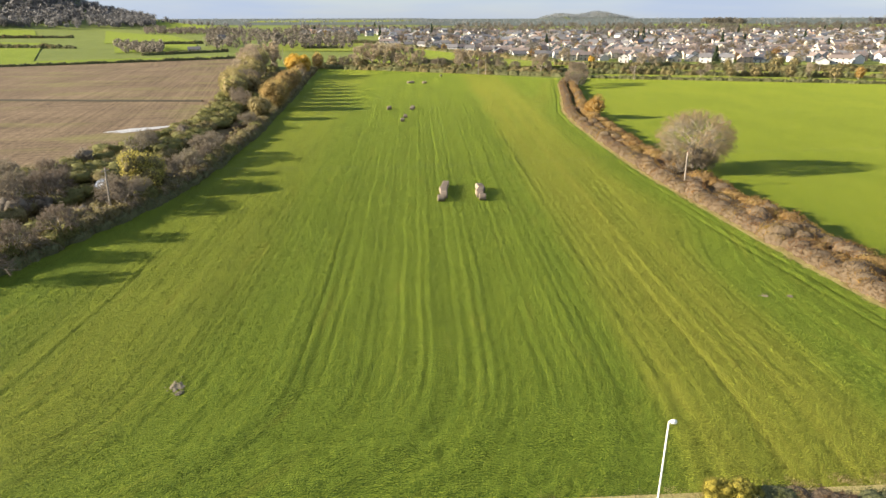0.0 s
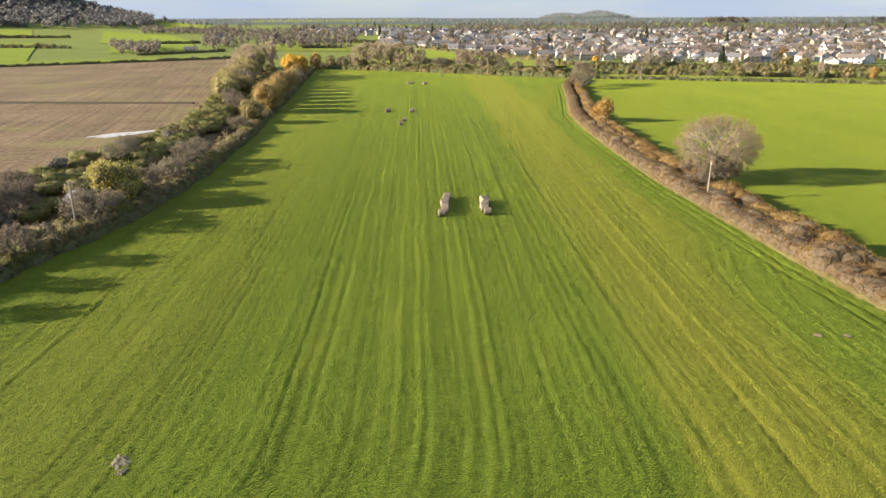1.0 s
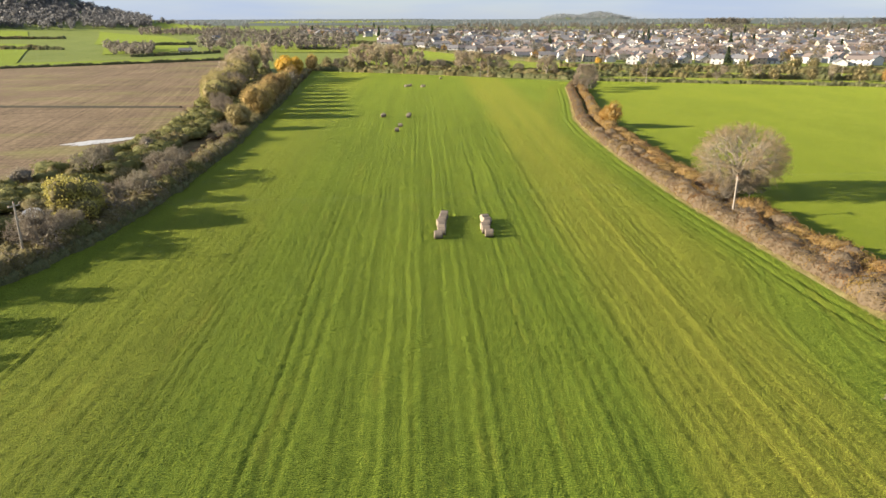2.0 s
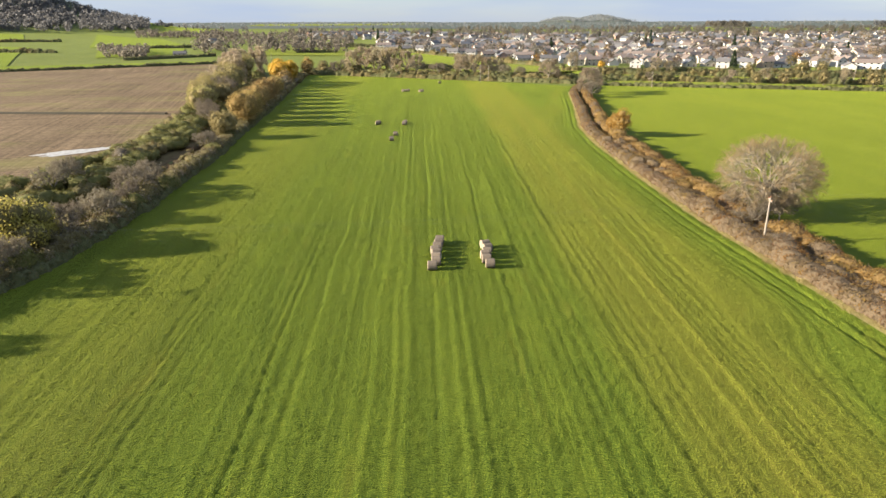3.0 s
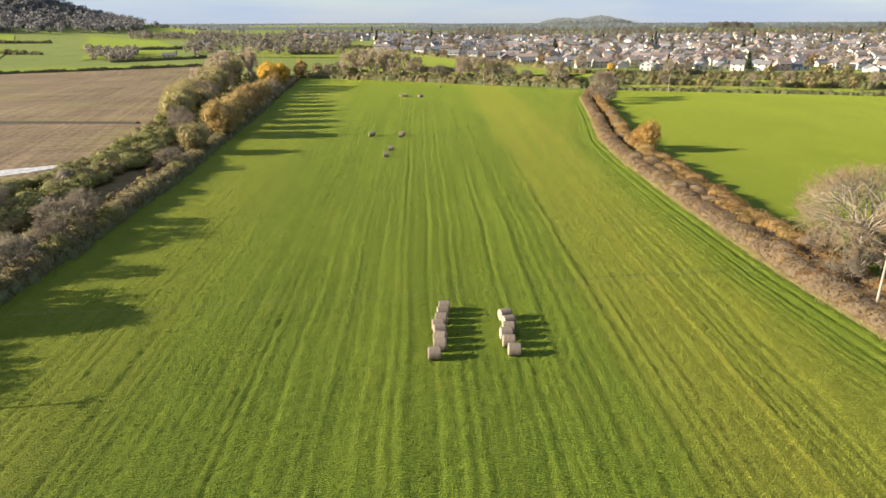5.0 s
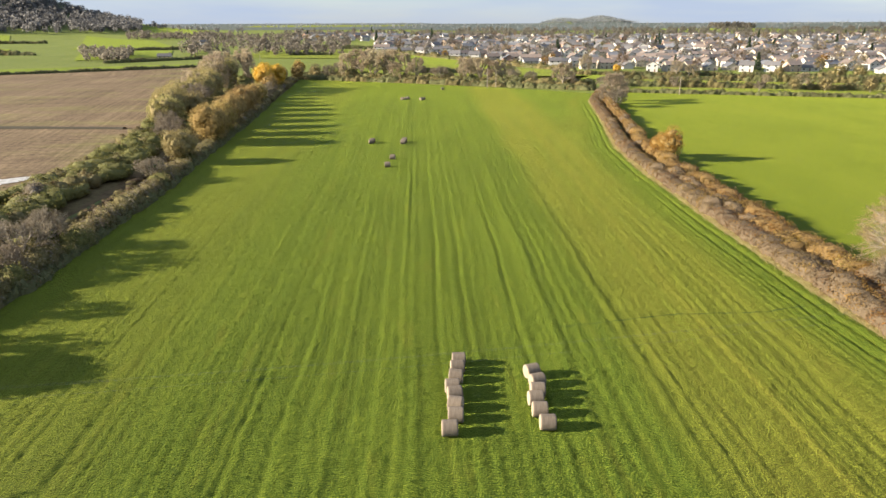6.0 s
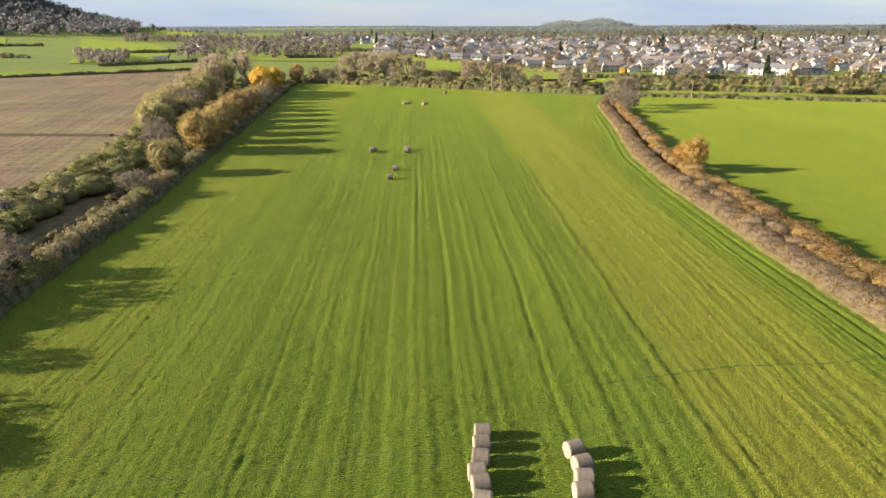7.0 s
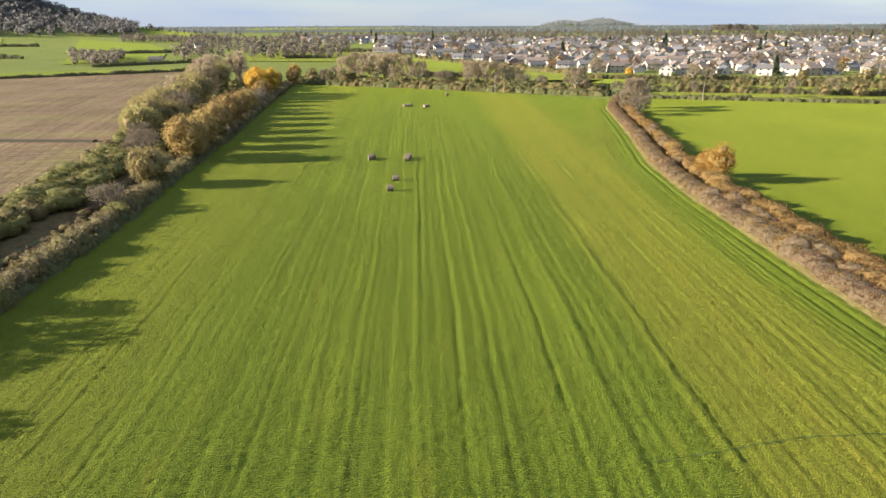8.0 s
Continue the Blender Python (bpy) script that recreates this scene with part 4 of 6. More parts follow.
# scrub between lane and stubble
for k, (a, b) in enumerate(((0.05, 0.32), (0.36, 0.62), (0.72, 1.0))):
    mixw = [[0.60, 0.04, 0.36], [0.72, 0.05, 0.23], [0.86, 0.02, 0.12]][k]
    u = (a + b) / 2
    row_of("hedge", ["dark bramble scrub along the lane", "tangled green and grey scrub", "sunlit bramble and ivy bank beside the stubble"][k],
           along(rng, 45, 450, 2.5 + 0.3 * k, lambda y: (lane_x(y) - 1.2 - (1.8 if k == 0 and 138 < y < 208 else 0)) * (1 - u) + (scrub_x(y) + 3.5) * u,
                 [B_GREEN, B_GREY, B_TRIM], mixw, 1.1, 0.95, 1.35, (0.75, 1.1)))
# double hedge on the other side of the pasture
hedge_along("hedge", "clipped greyish bramble hedge with dry leaves", rng, 30, 335, lambda y: right_x(y) + 2.2, [H_BRAM, H_MIX], [0.85, 0.15], 3.3, 0.15, (0.95, 1.08), (0.85, 1.1))
hedge_along("hedge", "tangled rust-brown middle of the double hedge", rng, 30, 178, lambda y: right_x(y) + 4.5, [H_RUST, H_MIX, H_BRAM], [0.4, 0.4, 0.2], 3.0, 0.3, (0.9, 1.1), (0.9, 1.25))
hedge_along("hedge", "rust-orange hedge along the east pasture", rng, 30, 335, lambda y: right_x(y) + 6.9, [H_RUST, H_OCHRE, H_MIX], [0.5, 0.3, 0.2], 3.0, 0.25, (0.9, 1.1), (0.85, 1.2))
# dry tussocks on the verges
row_of("grass_verge", "tussocks of dry straw-coloured grass",
       along(rng, 30, 250, 0.8, lambda y: right_x(y) + 0.45, [TUSSOCK], [1.0], 0.3, 0.6, 1.0), "grass", "tussock")
# hedge at the road
hx = np.arange(19.5, 48, 1.5)
row_of("hedge", "low dark hedge beside the road", [((B_DARK + B_BRAM)[i % 5], x, 25.9 + 0.4 * math.sin(i), 0.75, 0.6) for i, x in enumerate(hx)])
row_of("hedge", "yellow-leaved bush beside the street lamp", [(B_YELL[0], 17.4, 26.5, 0.8, 0.85), (B_YELL[1], 18.6, 26.7, 0.85, 0.8), (B_YELL[0], 19.4, 26.4, 0.6, 0.8)], "bush")
row_of("grass_verge", "tall dry grass along the road", [(TUSSOCK[i % 3], x, 27.5 + 0.4 * math.sin(i * 1.7) + 0.06 * (x - 18), 0.5 + 0.2 * math.sin(i), 0.8) for i, x in enumerate(np.arange(6, 40, 0.45))], "grass", "tussock")


FAR_HEDGES = [
    ("dark field hedge at the end of the pasture", (-72, 431), (80, 352), [H_FARDARK, H_FARGREY], [0.75, 0.25], 0.9, 1.3),
    ("second hedge row behind the pasture", (-66, 437), (80, 360), [H_FARGREY, H_FARDARK], [0.6, 0.4], 1.3, 2.1),
    ("low dark hedge at the end of the east pasture", (82, 344), (330, 261), [H_FARDARK, H_FARGREY], [0.93, 0.07], 0.6, 0.95),
    ("tangled green thicket below the town", (110, 415), (225, 372), [H_FARDARK, H_FARGREY], [0.6, 0.4], 0.9, 1.5),
    ("overgrown hedge below the houses", (95, 448), (235, 415), [H_FARDARK, H_FARGREY], [0.6, 0.4], 0.9, 1.3),
    ("bushy thicket on the rough grass below the town", (96, 370), (330, 300), [H_FARDARK, H_FARGREY], [0.6, 0.4], 0.7, 1.5),
    ("scrubby hedge under the lowest houses", (140, 402), (340, 352), [H_FARDARK, H_FARGREY], [0.5, 0.5], 0.8, 1.7),
    ("garden hedge along the lowest houses", (225, 412), (350, 400), [H_FARDARK, H_FARGREY], [0.6, 0.4], 0.9, 1.2),
    ("dark hedge across the hillside meadow", (-107, 600), (-75, 597), [H_FARDARK], [1.0], 1.0, 1.4),
    ("dark thick hedge in the meadow", (-8, 468), (18, 464), [H_FARDARK], [1.0], 1.3, 1.7),
    ("dark hedge on the hill", (-134, 716), (-43, 705), [H_FARDARK], [1.0], 1.2, 1.7),
    ("brushy hedge in the valley", (20, 470), (55, 452), [H_FARGREY, H_FARDARK], [0.5, 0.5], 1.0, 1.5),
    ("overgrown hedge under the houses", (-40, 640), (100, 478), [H_FARGREY, H_FARDARK], [0.5, 0.5], 1.0, 1.5),
    ("dark hedge behind the stubble", (-430, 412), (-148, 514), [H_FARDARK], [1.0], 0.7, 1.0),
    ("hedge between green strips", (-232, 541), (-172, 570), [H_FARDARK, H_FARGREY], [0.6, 0.4], 0.9, 1.3),
    ("hedge across the far slope", (-320, 697), (-240, 710), [H_FARDARK], [1.0], 1.0, 1.4),
    ("hedge beside the western fields", (-520, 640), (-330, 620), [H_FARGREY, H_FARDARK], [0.5, 0.5], 1.0, 1.6),
    ("hedge line under the wooded hill", (-640, 880), (-480, 900), [H_FARGREY, H_FARDARK], [0.5, 0.5], 1.2, 1.8),
]
for lab, p, q, kinds, wts, s0, s1 in FAR_HEDGES:
    hedge_between("hedge", lab, rng, p, q, kinds, wts, s0, s1)


def grow(hp, rng, p, d, length, r, depth, tips, slot=0, spread=0.55, up=0.12):
    """Branches that fork and taper."""
    q = p + d * length
    hp.limb(p, q, r, r * 0.68, slot, 6 if depth > 3 else 4)
    if depth == 0:
        tips.append((q, d))
        return
    if depth <= 2:
        tips.append((q, d))
    for i in range(3 if depth > 1 else 4):
        e = unit(d + rng.normal(0, spread, 3) + [0, 0, up])
        grow(hp, rng, q - d * length * 0.25 * rng.random(), e, length * (0.68 + 0.2 * rng.random()), r * 0.62, depth - 1, tips, slot, spread, up)


def bare_tree(name, seed, h, w, mat_twig, label, leaf=None, depth=5, n_twig=9, leaves_per=2, spray=0.0, leaf_size=0.13, width=0.03, limbs=5, reach=0.06):
    """A nearly bare broadleaf tree: trunk and forking limbs, and a crown of fine twigs."""
    rng = np.random.default_rng(seed)
    hp, tips = Heap(), []
    hp.limb(np.array([0, 0, -0.3]), np.array([0, 0, h * 0.16]), h * 0.032, h * 0.026, 0, 8)
    base = np.array([0, 0, h * 0.15])
    for i in range(limbs):
        a = i * 2.4 + 0.5 * rng.random()
        d = unit(np.array([math.cos(a) * 0.75, math.sin(a) * 0.75, 0.45 + 0.9 * i / limbs]))
        grow(hp, rng, base, d, h * 0.19, h * 0.018, depth - 1, tips, 0)
    P = np.array([t for t, _ in tips])
    D = np.array([d for _, d in tips])
    # bring the outline to the wanted width and height
    sx = w * 0.5 / np.percentile(np.hypot(P[:, 0], P[:, 1]), 95)
    sz = h * 0.97 / P[:, 2].max()
    S = np.array([sx, sx, sz])
    for i in range(len(hp.v)):
        hp.v[i] = hp.v[i] * S if i else hp.v[i] * [1, 1, sz]
    P = P * S
    tree = empty(name, Matrix.Identity(4), label, "tree")
    under(hp.make("trunk", [M_BARK]), tree)
    cr = Heap()
    n = len(P) * n_twig
    k = np.repeat(np.arange(len(P)), n_twig)
    p0 = P[k] + rng.normal(0, 0.015 * h, (n, 3))
    d = unit(D[k] + rng.normal(0, 0.6, (n, 3)) + [0, 0, 0.15])
    cr.twigs(p0, p0 + d * (h * reach * (0.5 + rng.random((n, 1)))), width, 0, rng)
    if spray:
        m = int(len(P) * spray)
        k = rng.integers(len(P), size=m)
        mid = np.array([0, 0, h * 0.45])
        cr.leaves(P[k] + rng.normal(0, 0.03 * h + 0.2, (m, 3)), np.full(m, 0.004 * h + 0.055), 0, rng, 1.8, out=unit(P[k] - mid))
    if leaf is not None:
        m = len(P) * leaves_per
        k = rng.integers(len(P), size=m)
        cr.leaves(P[k] + rng.normal(0, 0.35, (m, 3)), np.full(m, leaf_size), 1, rng)
    under(cr.make("crown", [mat_twig, leaf or mat_twig]), tree)
    return tree


def leafy_tree(name, seed, h, w, leaf, label, twig=None, n_leaf=2600, size=0.16, n_lobe=16, category="tree", n_twig=700, inner=0.74):
    """A rounded tree still in leaf, with a short trunk, limbs and an uneven crown."""
    rng = np.random.default_rng(seed)
    tree = empty(name, Matrix.Identity(4), label, category)
    tr = Heap()
    tr.limb(np.array([0, 0, -0.3]), np.array([0, 0, h * 0.3]), h * 0.03, h * 0.022, 0, 8)
    ls = lobes(rng, w, w, h, n_lobe, 0.5)
    for c, r in ls:
        tr.limb(np.array([0, 0, h * 0.22]), c, h * 0.014, h * 0.005, 0, 5)
    under(tr.make("trunk", [M_BARK]), tree)
    cr = Heap()
    for c, r in ls:
        cr.add(c + ICO2[0] * r * inner * (1 + 0.16 * rng.standard_normal((len(ICO2[0]), 1))), ICO2[1], 0)
    p, q = on_lobes(rng, ls, n_leaf, 0.65, 1.18)
    cr.leaves(p, np.full(n_leaf, size), 1, rng, out=q, loose=0.8)
    p, q = on_lobes(rng, ls, n_twig, 0.6, 0.9)
    q = unit(q + 0.3 * rng.standard_normal((n_twig, 3)) + [0, 0, 0.3])
    cr.twigs(p, p + q * (h * 0.1 * (0.5 + 0.8 * rng.random((n_twig, 1)))), 0.025, 2, rng)
    under(cr.make("crown", [CORE[leaf], leaf, twig or leaf], 0), tree)
    return tree


PLACED = set()


def plant(proto, x, y, s=1.0, sz=None, turn=None, sink=0.0):
    m = pose(x, y, float(land(x, y)) - sink, 0, 0, (x * 37.0 + y * 11.0) % 360 if turn is None else turn)
    if proto.name in PLACED:
        ob = copy_thing(proto, m)
    else:
        PLACED.add(proto.name)
        ob = proto
        ob.matrix_basis = m
    ob.scale = (s, s, sz or s)
    return ob


def oak_tree(seed, h, w, label):
    """A broad round-headed tree almost without leaves: limbs fill a dome and end in fine twigs."""
    rng = np.random.default_rng(seed)
    tree = empty("oak_tree", Matrix.Identity(4), label, "tree")
    mid, half = np.array([0, 0, h * 0.5]), np.array([w / 2, w / 2, h * 0.5])
    tr = Heap()
    fork = np.array([0.1, 0, h * 0.17])
    tr.limb(np.array([0, 0, -0.3]), fork, h * 0.036, h * 0.028, 0, 9)
    tips, ways = [], []
    for i in range(30):
        q = unit(rng.standard_normal(3) + [0, 0, -0.05])
        q[2] = max(q[2], -0.8)
        lump_out = 0.8 + 0.27 * rng.random()
        knee = fork + (mid + q * half * 0.3 - fork) * (0.55 + 0.2 * rng.random()) + rng.normal(0, 0.25, 3)
        end = mid + q * half * 0.55
        tr.limb(fork, knee, h * 0.012, h * 0.008, 0, 5)
        tr.limb(knee, end, h * 0.008, h * 0.005, 0, 5)
        for j in range(9):
            e = unit(q + rng.normal(0, 0.42, 3))
            sub = mid + e * half * (0.76 + 0.1 * rng.random()) * lump_out
            start = knee + (end - knee) * (0.3 + 0.7 * rng.random())
            tr.limb(start, sub, h * 0.0045, h * 0.0022, 0, 4)
            for k in range(5):
                g = unit(e + rng.normal(0, 0.2, 3))
                tip = mid + g * half * (0.82 + 0.16 * rng.random()) * lump_out
                base = start + (sub - start) * (0.45 + 0.55 * rng.random())
                tr.limb(base, tip, h * 0.0022, h * 0.0009, 0, 3)
                tips.append(tip)
                ways.append(unit(tip - base))
    under(tr.make("trunk", [M_BARK]), tree)
    P, D = np.array(tips), np.array(ways)
    cr = Heap()
    m = 20
    k = np.repeat(np.arange(len(P)), m)
    n = len(k)
    p0 = P[k] - D[k] * (0.9 * rng.random((n, 1))) + rng.normal(0, 0.12, (n, 3))
    d = unit(D[k] + rng.normal(0, 0.55, (n, 3)) + [0, 0, 0.1])
    cr.twigs(p0, p0 + d * (0.45 + 0.5 * rng.random((n, 1))), 0.013, 0, rng)
    k = rng.integers(len(P), size=2600)
    cr.leaves(P[k] + rng.normal(0, 0.3, (2600, 3)), np.full(2600, 0.07), 1, rng)
    under(cr.make("crown", [F_OAK, F_BROWN]), tree)
    return tree


T_OAK = oak_tree(41, 12.5, 16.2, "broad round-headed oak almost bare with tan twigs")
plant(T_OAK, 53.5, 118.0, 1.0, turn=20)
T_GREY = bare_tree("bare_tree", 42, 6.0, 6.4, F_THORN, "small bare grey thorn tree in the lane hedge", None, 4, 26, 0, 3.0, 0.1, 0.017)
T_BIGGREY = bare_tree("bare_tree", 43, 12.0, 10.5, F_GREY, "tall bare greyish tree at the field edge", F_OLIVE, 4, 15, 1, 3.0, 0.2, 0.06)
T_PINK = bare_tree("thorn_tree", 44, 5.0, 5.8, F_THORN, "bare brownish thorn tree in the lane hedge", None, 4, 26, 0, 3.0, 0.1, 0.017)
T_ORANGE = leafy_tree("field_maple", 45, 9.0, 8.5, F_BROWN, "rounded orange-brown field maple along the lane", n_leaf=3400, size=0.15, n_lobe=30, n_twig=1500, inner=0.6)
T_OLIVE = leafy_tree("willow_tree", 46, 8.5, 9.5, F_OLIVE, "rounded olive-brown willow in the scrub", n_leaf=3400, size=0.15, n_lobe=28, n_twig=1500, inner=0.55)
T_YGREEN = leafy_tree("hazel_tree", 47, 6.3, 6.4, F_HAZEL, "yellow-green hazel tree in the lane hedge", F_OLIVE)
T_GOLD = leafy_tree("golden_tree", 48, 12.0, 9.0, F_GOLD, "bright golden autumn tree at the lane end", n_leaf=4200, size=0.16, n_lobe=26, n_twig=1200)
T_RUST = leafy_tree("rust_tree", 49, 7.0, 5.4, F_AMBER, "upright golden-tan small tree in the double hedge", n_leaf=2600, size=0.13, inner=0.55)

# trees in the hedge beside the lane
for pr, x, y, s in [
        (T_GREY, -52.0, 64, 0.85), (T_GREY, -53.0, 71, 0.9), (T_GREY, -51.0, 78.5, 0.9), (T_PINK, -49.0, 92.5, 1.1), (T_PINK, -50.5, 95.5, 1.1), (T_GREY, -48.5, 99, 0.7),
        (T_YGREEN, -50.5, 104.5, 1.15), (T_YGREEN, -49.5, 108.0, 0.6), (T_GREY, -48.0, 110, 0.95), (T_GREY, -47.2, 118, 0.9), (T_PINK, -48.6, 132, 1.2),
        (T_GREY, -48.8, 138, 0.95), (T_GREY, -47.5, 127, 0.75), (T_PINK, -51.0, 176, 0.95), (T_OLIVE, -52.0, 193.5, 0.85), (T_ORANGE, -52.5, 216, 1.1),
        (T_ORANGE, -54.0, 221, 0.9), (T_ORANGE, -54.5, 231, 1.0), (T_ORANGE, -56.0, 243, 1.05), (T_ORANGE, -58.0, 256, 1.0), (T_ORANGE, -59.0, 270, 1.05),
        (T_ORANGE, -60.5, 284, 1.0), (T_ORANGE, -61.5, 297, 0.95), (T_PINK, -62.5, 309, 1.4), (T_PINK, -64.0, 322, 1.4), (T_ORANGE, -66.0, 336, 0.95),
        (T_GOLD, -70.0, 346, 1.0), (T_GOLD, -72.5, 356, 1.1), (T_GOLD, -69.5, 366, 1.0), (T_PINK, -71.0, 372, 1.5), (T_PINK, -73.0, 386, 1.4), (T_ORANGE, -75.0, 402, 0.9), (T_ORANGE, -70.0, 420, 0.9)]:
    plant(pr, x, y, s)
# trees in the scrub beyond the lane
for pr, x, y, s in [
        (T_GREY, -66, 92, 1.15), (T_GREY, -71, 99, 1.25), (T_GREY, -63, 97, 1.0), (T_GREY, -68, 107, 1.0), (T_GREY, -64, 102, 0.9), (T_GREY, -76, 92, 1.1), (T_GREY, -78, 104, 0.9), (T_GREY, -70, 84, 1.0),
        (T_PINK, -64.5, 136, 1.05), (T_GREY, -66, 143, 0.9), (T_PINK, -68, 148, 0.8), (T_PINK, -64, 218, 1.1), (T_PINK, -66, 225, 1.2), (T_GREY, -70, 233, 1.1),
        (T_OLIVE, -74, 243, 0.85), (T_OLIVE, -77, 254, 0.95), (T_OLIVE, -73, 262, 0.8), (T_OLIVE, -81, 266, 0.95), (T_PINK, -78, 280, 1.5), (T_OLIVE, -85, 287, 0.95),
        (T_OLIVE, -83, 300, 1.0), (T_BIGGREY, -89, 308, 0.8), (T_OLIVE, -87, 320, 1.1), (T_OLIVE, -93, 333, 1.1), (T_BIGGREY, -93, 345, 0.9), (T_OLIVE, -96, 356, 1.2),
        (T_BIGGREY, -100, 368, 0.95), (T_BIGGREY, -103, 382, 1.0), (T_OLIVE, -101, 392, 1.2), (T_BIGGREY, -110, 398, 1.0), (T_BIGGREY, -108, 414, 1.05), (T_BIGGREY, -98, 420, 1.0), (T_BIGGREY, -116, 430, 1.0), (T_BIGGREY, -104, 440, 1.1)]:
    plant(pr, x, y, s * (1.3 if y > 240 else 1.0))
# trees in and around the double hedge
for pr, x, y, s in [(T_RUST, 53.6, 191, 1.0), (T_RUST, 53.0, 195.5, 0.75), (T_BIGGREY, 72, 296, 0.95), (T_PINK, 70, 286, 1.3), (T_BIGGREY, 75, 305, 0.9), (T_PINK, 48, 112, 0.7), (T_GREY, 47, 101, 0.5), (T_GREY, 51.5, 114.5, 0.75), (T_PINK, 54.5, 115, 0.8), (T_GREY, 50.0, 119.5, 0.7), (T_PINK, 57.0, 118.5, 0.7)]:
    plant(pr, x, y, s)
T_DULL = leafy_tree("willow_tree", 50, 8.5, 9.0, F_DULL, "rounded dull olive willow below the town", n_leaf=2400, size=0.2, n_twig=900, inner=0.4)
# trees at the end of the pasture and below the town
for pr, x, y, s in [
        (T_BIGGREY, -42, 424, 1.1), (T_BIGGREY, -34, 420, 1.25), (T_BIGGREY, -26, 416, 1.2), (T_BIGGREY, -18, 413, 1.25), (T_BIGGREY, -9, 410, 1.1), (T_BIGGREY, -30, 432, 1.25),
        (T_BIGGREY, -22, 428, 1.2), (T_BIGGREY, 26, 400, 0.95), (T_BIGGREY, 44, 392, 0.8), (T_GREY, 54, 376, 1.1), (T_GREY, -48, 430, 1.4),
        (T_BIGGREY, -3, 405, 0.95), (T_PINK, 9, 397, 1.5), (T_BIGGREY, 22, 392, 1.0), (T_BIGGREY, 30, 388, 1.0), (T_BIGGREY, 37, 386, 0.9), (T_GREY, 46, 380, 1.2),
        (T_BIGGREY, 67, 362, 0.9), (T_BIGGREY, 70, 371, 0.7), (T_GREY, -54, 428, 1.2), (T_DULL, -62, 432, 0.8), (T_RUST, -74, 446, 1.2), (T_GREY, 84, 356, 0.9),
        (T_BIGGREY, 160, 352, 0.7), (T_DULL, 168, 342, 0.85), (T_DULL, 180, 338, 0.9), (T_BIGGREY, 176, 350, 0.8), (T_GREY, 150, 338, 1.0), (T_DULL, 195, 330, 1.0), (T_BIGGREY, 205, 330, 0.9),
        (T_DULL, 214, 322, 1.0), (T_RUST, 224, 318, 1.2), (T_DULL, 236, 312, 1.0), (T_RUST, 250, 306, 1.1), (T_BIGGREY, 148, 428, 1.0), (T_BIGGREY, 154, 425, 0.8), (T_DULL, 200, 412, 0.9),
        (T_BIGGREY, 100, 452, 0.9), (T_GOLD, 118, 446, 0.5), (T_DULL, 226, 400, 1.2), (T_DULL, 235, 396, 1.1), (T_GREY, 120, 360, 0.8)]:
    plant(pr, x, y, s * (0.78 if x > 140 else 1.12))


# ---- straw bales ----
def bale_proto():
    rng = np.random.default_rng(3)
    bale = empty("round_bale", Matrix.Identity(4), "round straw bale wrapped in pale net on the pasture", "bale", "straw bales")
    k, w, r = 36, 1.12, 0.585
    bm = bmesh.new()
    prof = [(-0.5, 0.93), (-0.475, 0.985), (-0.42, 1.0), (-0.2, 1.005), (0.0, 0.995), (0.2, 1.005), (0.42, 1.0), (0.475, 0.985), (0.5, 0.93)]
    rings = []
    for px, pr in prof:
        ring = []
        for i in range(k):
            a = i * math.tau / k
            q = r * pr * (1 + 0.012 * rng.standard_normal())
            z = q * math.sin(a)
            ring.append(bm.verts.new((px * w, q * math.cos(a), max(z, -r * 0.955) + r * 0.955)))
        rings.append(ring)
    for a, b in zip(rings, rings[1:]):
        for i in range(k):
            f = bm.faces.new((a[i], a[(i + 1) % k], b[(i + 1) % k], b[i]))
            f.smooth = True
    part("net_wrap", bm, M_STRAWROLL, bale, "pale net wrap")
    for side in (-1, 1):
        bm = bmesh.new()
        prev = None
        for j, q in enumerate((0.94, 0.8, 0.72, 0.55, 0.46, 0.28, 0.18, 0.06)):
            ring = []
            for i in range(k):
                a = i * math.tau / k
                z = max(r * q * math.sin(a), -r * 0.95) + r * 0.955
                ring.append(bm.verts.new((side * (w * 0.492 + 0.02 * (j % 2) + 0.012 * rng.random()), r * q * math.cos(a), z)))
            if prev:
                for i in range(k):
                    bm.faces.new((prev[i], prev[(i + 1) % k], ring[(i + 1) % k], ring[i])[::side])
            prev = ring
        bm.faces.new(prev[::side])
        bmesh.ops.recalc_face_normals(bm, faces=bm.faces[:])
        part("bale_end", bm, M_STRAWEND, bale, "coiled cut straw end")
    return bale


BALE = bale_proto()
BALES = [
    (1.97, 97.15, 1), (2.48, 98.71, -3), (2.53, 100.14, -13), (2.54, 101.53, 6), (2.40, 102.60, 2), (2.76, 104.05, -7), (2.95, 105.48, 3), (3.13, 106.76, -1),
    (9.06, 97.57, -3), (8.77, 99.18, -3), (8.71, 100.66, 3), (9.07, 101.84, -2), (9.27, 103.18, 14), (9.08, 104.67, 17),
    (-7.3, 187.6, 2), (-6.6, 195.6, -4), (-12.9, 215.6, 10), (-12.6, 217.2, 14), (-4.9, 214.6, -5), (-4.7, 216.2, 6), (-4.5, 217.8, 2),
    (-8.3, 316.0, 70), (-7.1, 317.2, 75), (-6.0, 318.4, 70), (-0.6, 314.5, 60), (0.4, 315.6, 65), (9.4, 358.4, 10)]
for i, (x, y, a) in enumerate(BALES):
    m = pose(x, y, 0.08, 0, 0, a)
    if i == 0:
        BALE.matrix_basis = m
    else:
        copy_thing(BALE, m)


